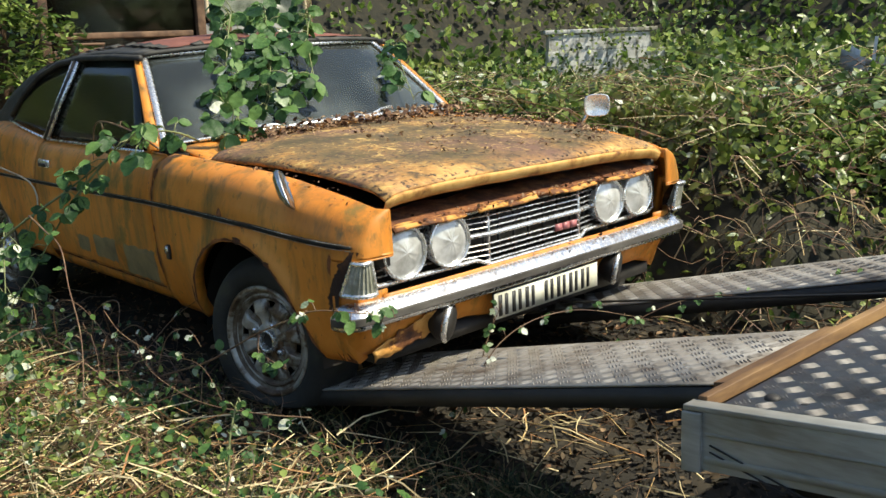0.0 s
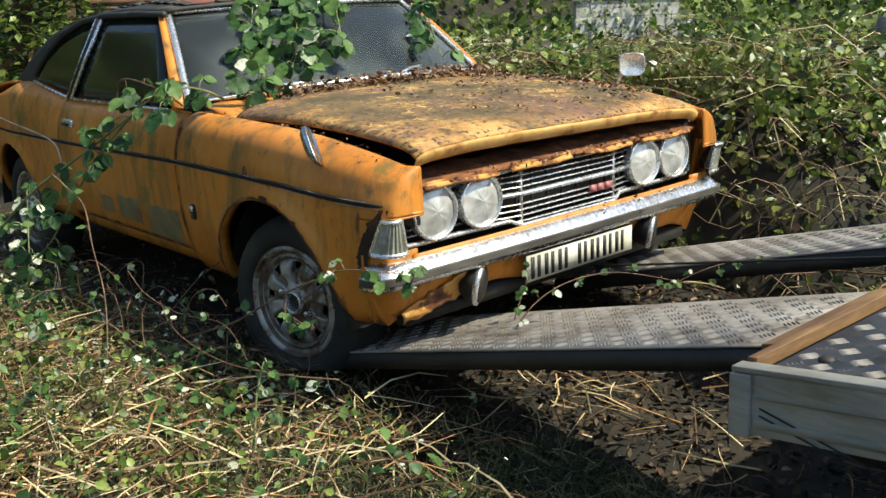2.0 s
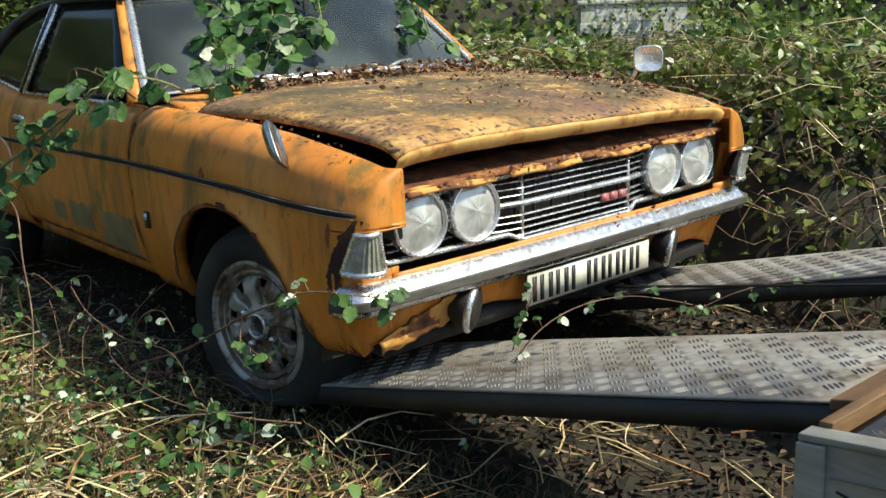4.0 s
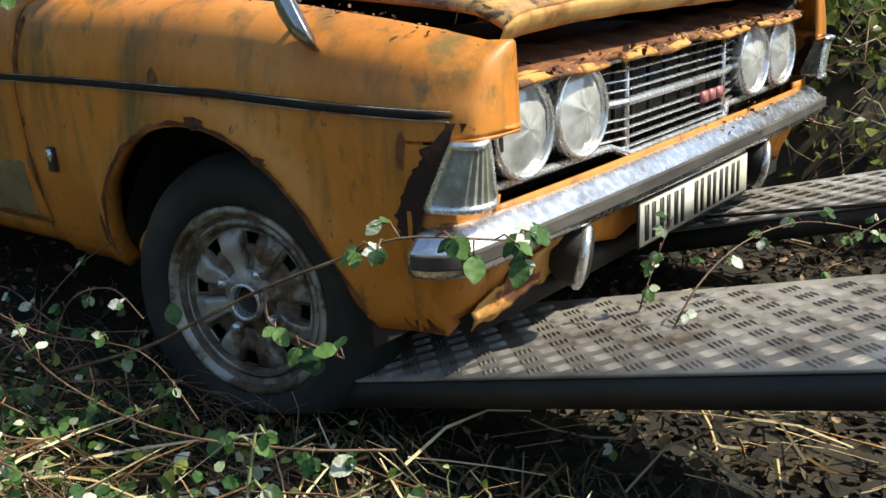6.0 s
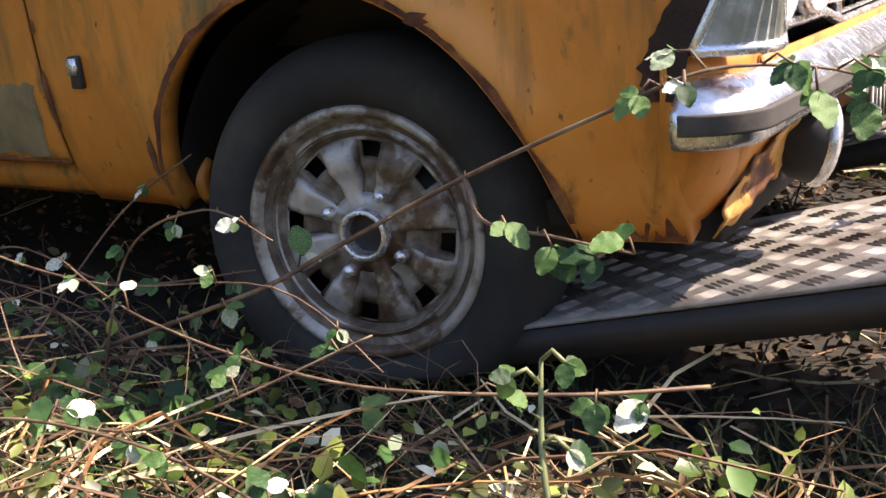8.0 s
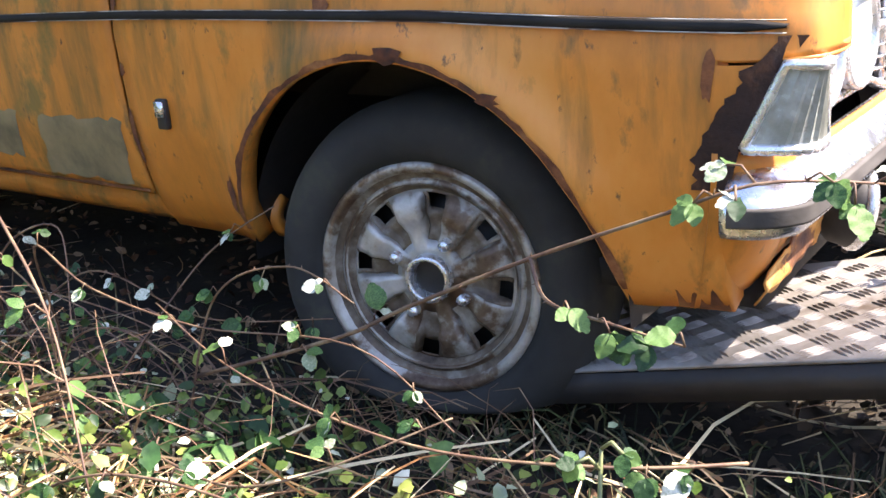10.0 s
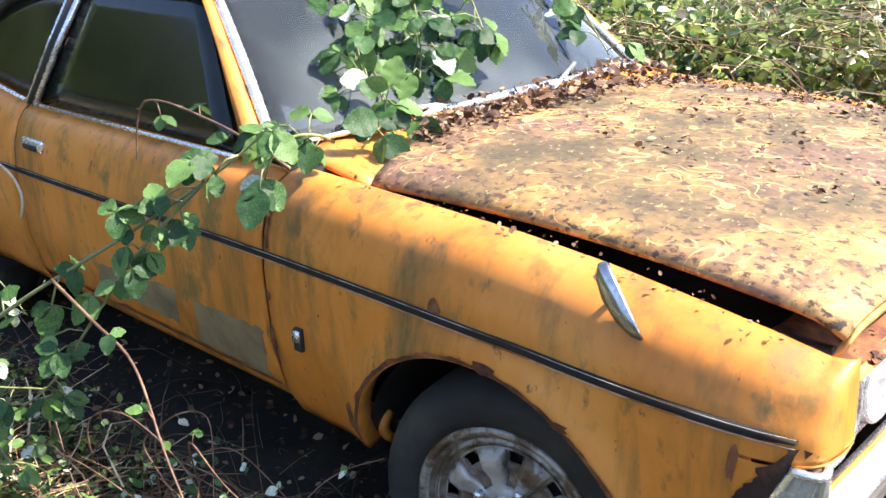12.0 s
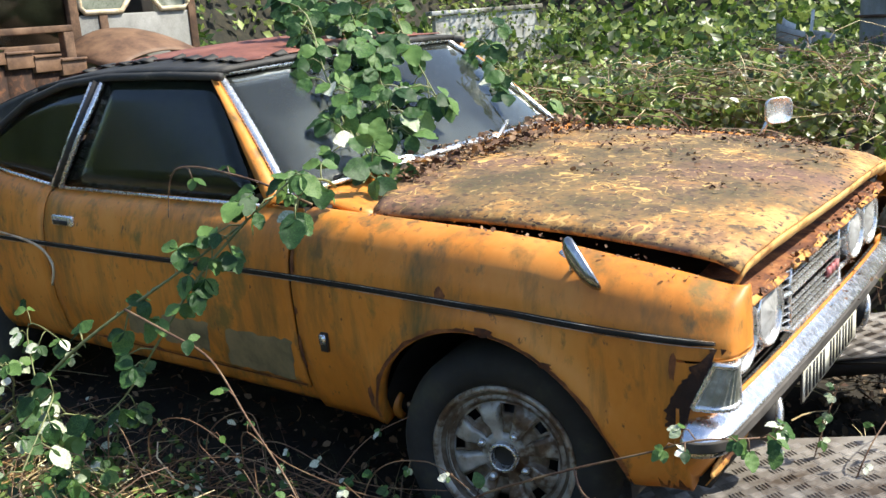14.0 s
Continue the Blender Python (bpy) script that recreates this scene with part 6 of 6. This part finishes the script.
# ---- things in the distance ----
def blocks(base, x0, y0, z0, dx, dy, rows_, cols, mat, slope):
    """Courses of single blocks, drawn in at one side from course to course."""
    a = Vector((dx, dy, 0)).normalized()
    b = Vector((-a.y, a.x, 0))
    length, high = Vector((dx, dy, 0)).length / cols, 0.225
    v, f = box(0.006, length - 0.006, 0, 0.14, 0.005, high - 0.005)
    me = None
    for r_ in range(rows_):
        for k in range(cols):
            u = (k + (0.5 if r_ % 2 else 0)) * length
            if u + length > cols * length - slope * r_ * high + 0.05:
                continue
            if me is None:
                ob = build("block", v, f, mat, base, smooth=False)
                me = ob.data
            else:
                ob = new("block", me)
                ob.parent = base
            ob.matrix_basis = Matrix.Translation(Vector((x0, y0, z0 + r_ * high)) + a * u) @ Matrix((a, b, Vector((0, 0, 1)))).transposed().to_4x4()


wall = tagged(new("block_wall"), "broken white-painted block wall standing in brambles", "wall")
blocks(wall, -7.14, 8.4, -0.10, 1.05, 2.05, 6, 5, WHITEWALL, 0.5)
a = Vector((1.05, 2.05, 0)).normalized()
b_ = Vector((-a.y, a.x, 0))
o_ = Vector((-7.14, 8.4, -0.25))
core = [(0.02, 0.0), (2.25, 0.0), (1.55, 1.34), (0.02, 1.34)]
v = [tuple(o_ + a * u + b_ * w + Vector((0, 0, 0.15 + h))) for w in (0.012, 0.128) for u, h in core]
build("core", v, [(0, 1, 2, 3), (7, 6, 5, 4), (0, 4, 5, 1), (1, 5, 6, 2), (2, 6, 7, 3), (3, 7, 4, 0)], WHITEWALL, wall, smooth=False)
v, f = box(-0.05, 1.70, -0.03, 0.17, 0, 0.06)
build("coping", [tuple(o_ + a * x + b_ * y + Vector((0, 0, z + 1.51))) for x, y, z in v], f, WHITEWALL, wall, "white coping slab", bevel=0.01)

rs = np.random.RandomState(61)
m_ = 1500
u_, h_ = rs.uniform(-0.1, 2.5, m_), 1.45 * rs.uniform(0, 1, m_) ** 1.8
q_ = np.stack([o_.x + a.x * u_ - b_.x * 0.07, o_.y + a.y * u_ - b_.y * 0.07, 0.1 + h_], 1) + rs.normal(0, 0.05, (m_, 3))
tagged(cloud("climbing_leaves", q_, rs.uniform(0.04, 0.10, m_), np.tile(np.array((0.7, -0.4, 0.5)), (m_, 1)), LEAF, 0.6, True), "green leaves climbing over the white wall", "leaves", kind="stuff")

shed = tagged(new("shed"), "weathered grey shed with corrugated side", "shed")
rows = [[(x, 7.6 - 0.35 * x + 0.02 * math.sin(x * 60), z) for z in np.linspace(0.2, 3.2, 6)] for x in np.linspace(-1.55, 3.0, 120)]
v, f = rows_mesh(rows)
build("wall", v, f, GREYSHEET, shed, solid=0.02)
build("cross_rail", [(x, 7.56 - 0.35 * x + 0.03 * b, 0.98 + 0.03 * c) for x in (-1.6, 3.0) for b in (0, 1) for c in (0, 1)], box(0, 1, 0, 1, 0, 1)[1], WOODDARK, shed, "dark rail across the sheets")
build("roof", *rows_mesh([[(x, 7.3 - 0.35 * x + 2.2 * t, 3.2 + 0.5 * t) for t in (0, 1)] for x in np.linspace(-1.8, 3.2, 4)]), GREYSHEET, shed, solid=0.05)
r_ = random.Random(77)
scrap = tagged(new("scrap_heap"), "jumbled heap of pale bent scrap metal in the brambles", "scrap")
for k in range(13):
    c = Vector((-1.75 + r_.uniform(-0.22, 0.22), 7.0 + r_.uniform(-0.15, 0.15), 0.62 + r_.uniform(0.0, 0.32)))
    a, w_, h_ = r_.uniform(0, math.pi), r_.uniform(0.06, 0.16), r_.uniform(0.03, 0.10)
    v, f = grid(lambda u, w: tuple(c + Vector((math.cos(a), math.sin(a), 0.4 * math.sin(a * 3))) * (w_ * (2 * u - 1)) + Vector((0.2 * math.sin(a), 0.1, 1)) * (h_ * (2 * w - 1)) + Vector((0, -0.03 * math.sin(u * 5 + k), 0))), 6, 3)
    build("bent_sheet", v, f, WHITEWALL if k % 3 else GREYSHEET, scrap, solid=0.004)
build("upright_pipe", *tube([(-1.72, 7.0, 0.5), (-1.66, 7.0, 1.12)], 0.016, 8), WHITEWALL, scrap)
build("pile_foot", *box(-2.0, -1.5, 6.85, 7.2, 0.0, 0.62), RUSTMAT, scrap, bevel=0.05)
pipe = tagged(new("fallen_rail"), "dark metal rail fallen slantwise into the brambles", "rail")
build("bar", *tube([(-0.10, 1.92, 0.905), (0.30, 1.77, 0.765), (0.70, 1.60, 0.60)], 0.017, 8), BLACKPAINT, pipe)
build("flange", *tube([(-0.10, 1.92, 0.880), (0.30, 1.77, 0.740), (0.70, 1.60, 0.575)], 0.009, 6), STEEL, pipe)

van = tagged(new("old_van"), "rusty derelict van with cream-framed windows and a grey panel", "van")
VX = -7.4
build("body", *box(VX - 3.2, VX - 0.02, 1.3, 4.55, 0.0, 1.05), RUSTMAT, van, bevel=0.06)
build("roof", *box(VX - 3.2, VX + 0.04, 1.2, 4.6, 2.45, 2.6), RUSTMAT, van, bevel=0.08)
build("side_panel", *box(VX - 0.06, VX, 3.12, 4.48, 1.05, 1.54), GREYSHEET, van, "pale grey van panel", bevel=0.01)
for y in (1.35, 3.08, 3.40, 4.50):
    top_ = 1.54 if y == 3.40 else 2.45
    build("post", *box(VX - 0.08, VX + 0.02, y - 0.05, y + 0.05, 0.9, top_), WOODDARK, van, "rusty brown post", bevel=0.01)
# solid near-black block takes the place of shade inside the van
build("inside_shade", *box(VX - 3.1, VX - 0.5, 1.4, 4.4, 1.05, 2.44), INTERIOR, van)
build("window_sill", *box(VX - 0.06, VX + 0.04, 1.4, 3.02, 1.22, 1.30), WOODDARK, van, bevel=0.01)
build("window_pane", *box(VX - 0.05, VX - 0.04, 1.4, 3.03, 1.30, 2.4), WINDOW, van)
rim_ = [(3.15, 2.30), (3.15, 1.62), (3.20, 1.565), (3.62, 1.565), (3.74, 1.70), (3.98, 1.70), (4.10, 1.565), (4.40, 1.565), (4.45, 1.62), (4.45, 2.30), (3.15, 2.30)]
frame_ = build("window_frame", *tube([(VX + 0.015, y, z) for y, z in rim_], 0.028, 6), CREAM, van, "cream-painted window frame with a humped sill")
build("pane", [(VX - 0.02 + d, y, z) for d in (0, 0.006) for y, z in rim_[:-1]], [tuple(range(10)), tuple(range(10, 20))[::-1]] + [(k, (k + 1) % 10, 10 + (k + 1) % 10, 10 + k) for k in range(10)], MISTY, frame_, "misted pale pane")
v, f = grid(lambda u, w: (-7.3 + 0.85 * u, 2.78 + 1.38 * w, 0.70 + 0.78 * math.sin(math.pi * (0.10 + 0.76 * w)) ** 0.45 * (1 - 0.30 * u ** 2) - 0.16 * w), 16, 20)
build("bonnet", v, f, VANBROWN, van, "brown rusted bonnet", solid=0.012)
steps = tagged(new("rusty_steps"), "rusty stepped metal sheets leaning beside the van", "steps")
for k in range(5):
    y_, z_ = 1.30 + 0.245 * k, 1.36 - 0.045 * k
    build("tread", *box(-6.95, -6.44, y_ - 0.004, y_ + 0.245, z_ - 0.02, z_), VANBROWN, steps, bevel=0.004)
    build("riser", *box(-6.95, -6.46, y_, y_ + 0.241, z_ - 0.14, z_ - 0.022), VANBROWN, steps, bevel=0.005)
    # near-black block stands in for the shade below each step
    build("shade_block", *box(-6.95, -6.50, y_ + 0.002, y_ + 0.239, 0.0, z_ - 0.142), DARKHOLE, steps)
build("top_rail", *box(-6.9, -6.8, 1.2, 2.66, 1.40, 1.46), WOODDARK, steps, "dark rail behind the steps", bevel=0.01)
build("rail_post", *box(-6.9, -6.8, 2.56, 2.66, 0.3, 1.40), WOODDARK, steps, bevel=0.01)

# conifer beside the tail
fir = tagged(new("conifer"), "dark green conifer behind the car's tail", "tree")
v, f = tube([(-5.0, 0.1, 0), (-5.0, 0.1, 1.5), (-4.95, 0.12, 4.0)], [0.09, 0.07, 0.02], 8)
build("trunk", v, f, WOODDARK, fir)
rs = np.random.RandomState(41)
cs, st, en = [], [], []
for k in range(70):
    a, h = rs.uniform(0, math.tau), rs.uniform(0.6, 3.8)
    L = 0.95 * (1 - h / 4.6)
    tip = np.array((-5.0 + L * math.cos(a), 0.1 + L * math.sin(a), h - 0.25 * L))
    root = np.array((-5.0, 0.1, h))
    st.append(root)
    en.append(tip)
    for j in range(110):
        t = rs.uniform(0.2, 1)
        cs.append(root + (tip - root) * t + rs.normal(0, 0.06, 3))
crown = cloud("crown", np.array(cs), rs.uniform(0.04, 0.10, len(cs)), np.tile((0, 0, 1.0), (len(cs), 1)), LEAF, 0.5, True, 0.6)
crown.parent = fir
br = stems("foliage", np.array(st), np.array(en), 0.01, WOODDARK)
br.parent = fir
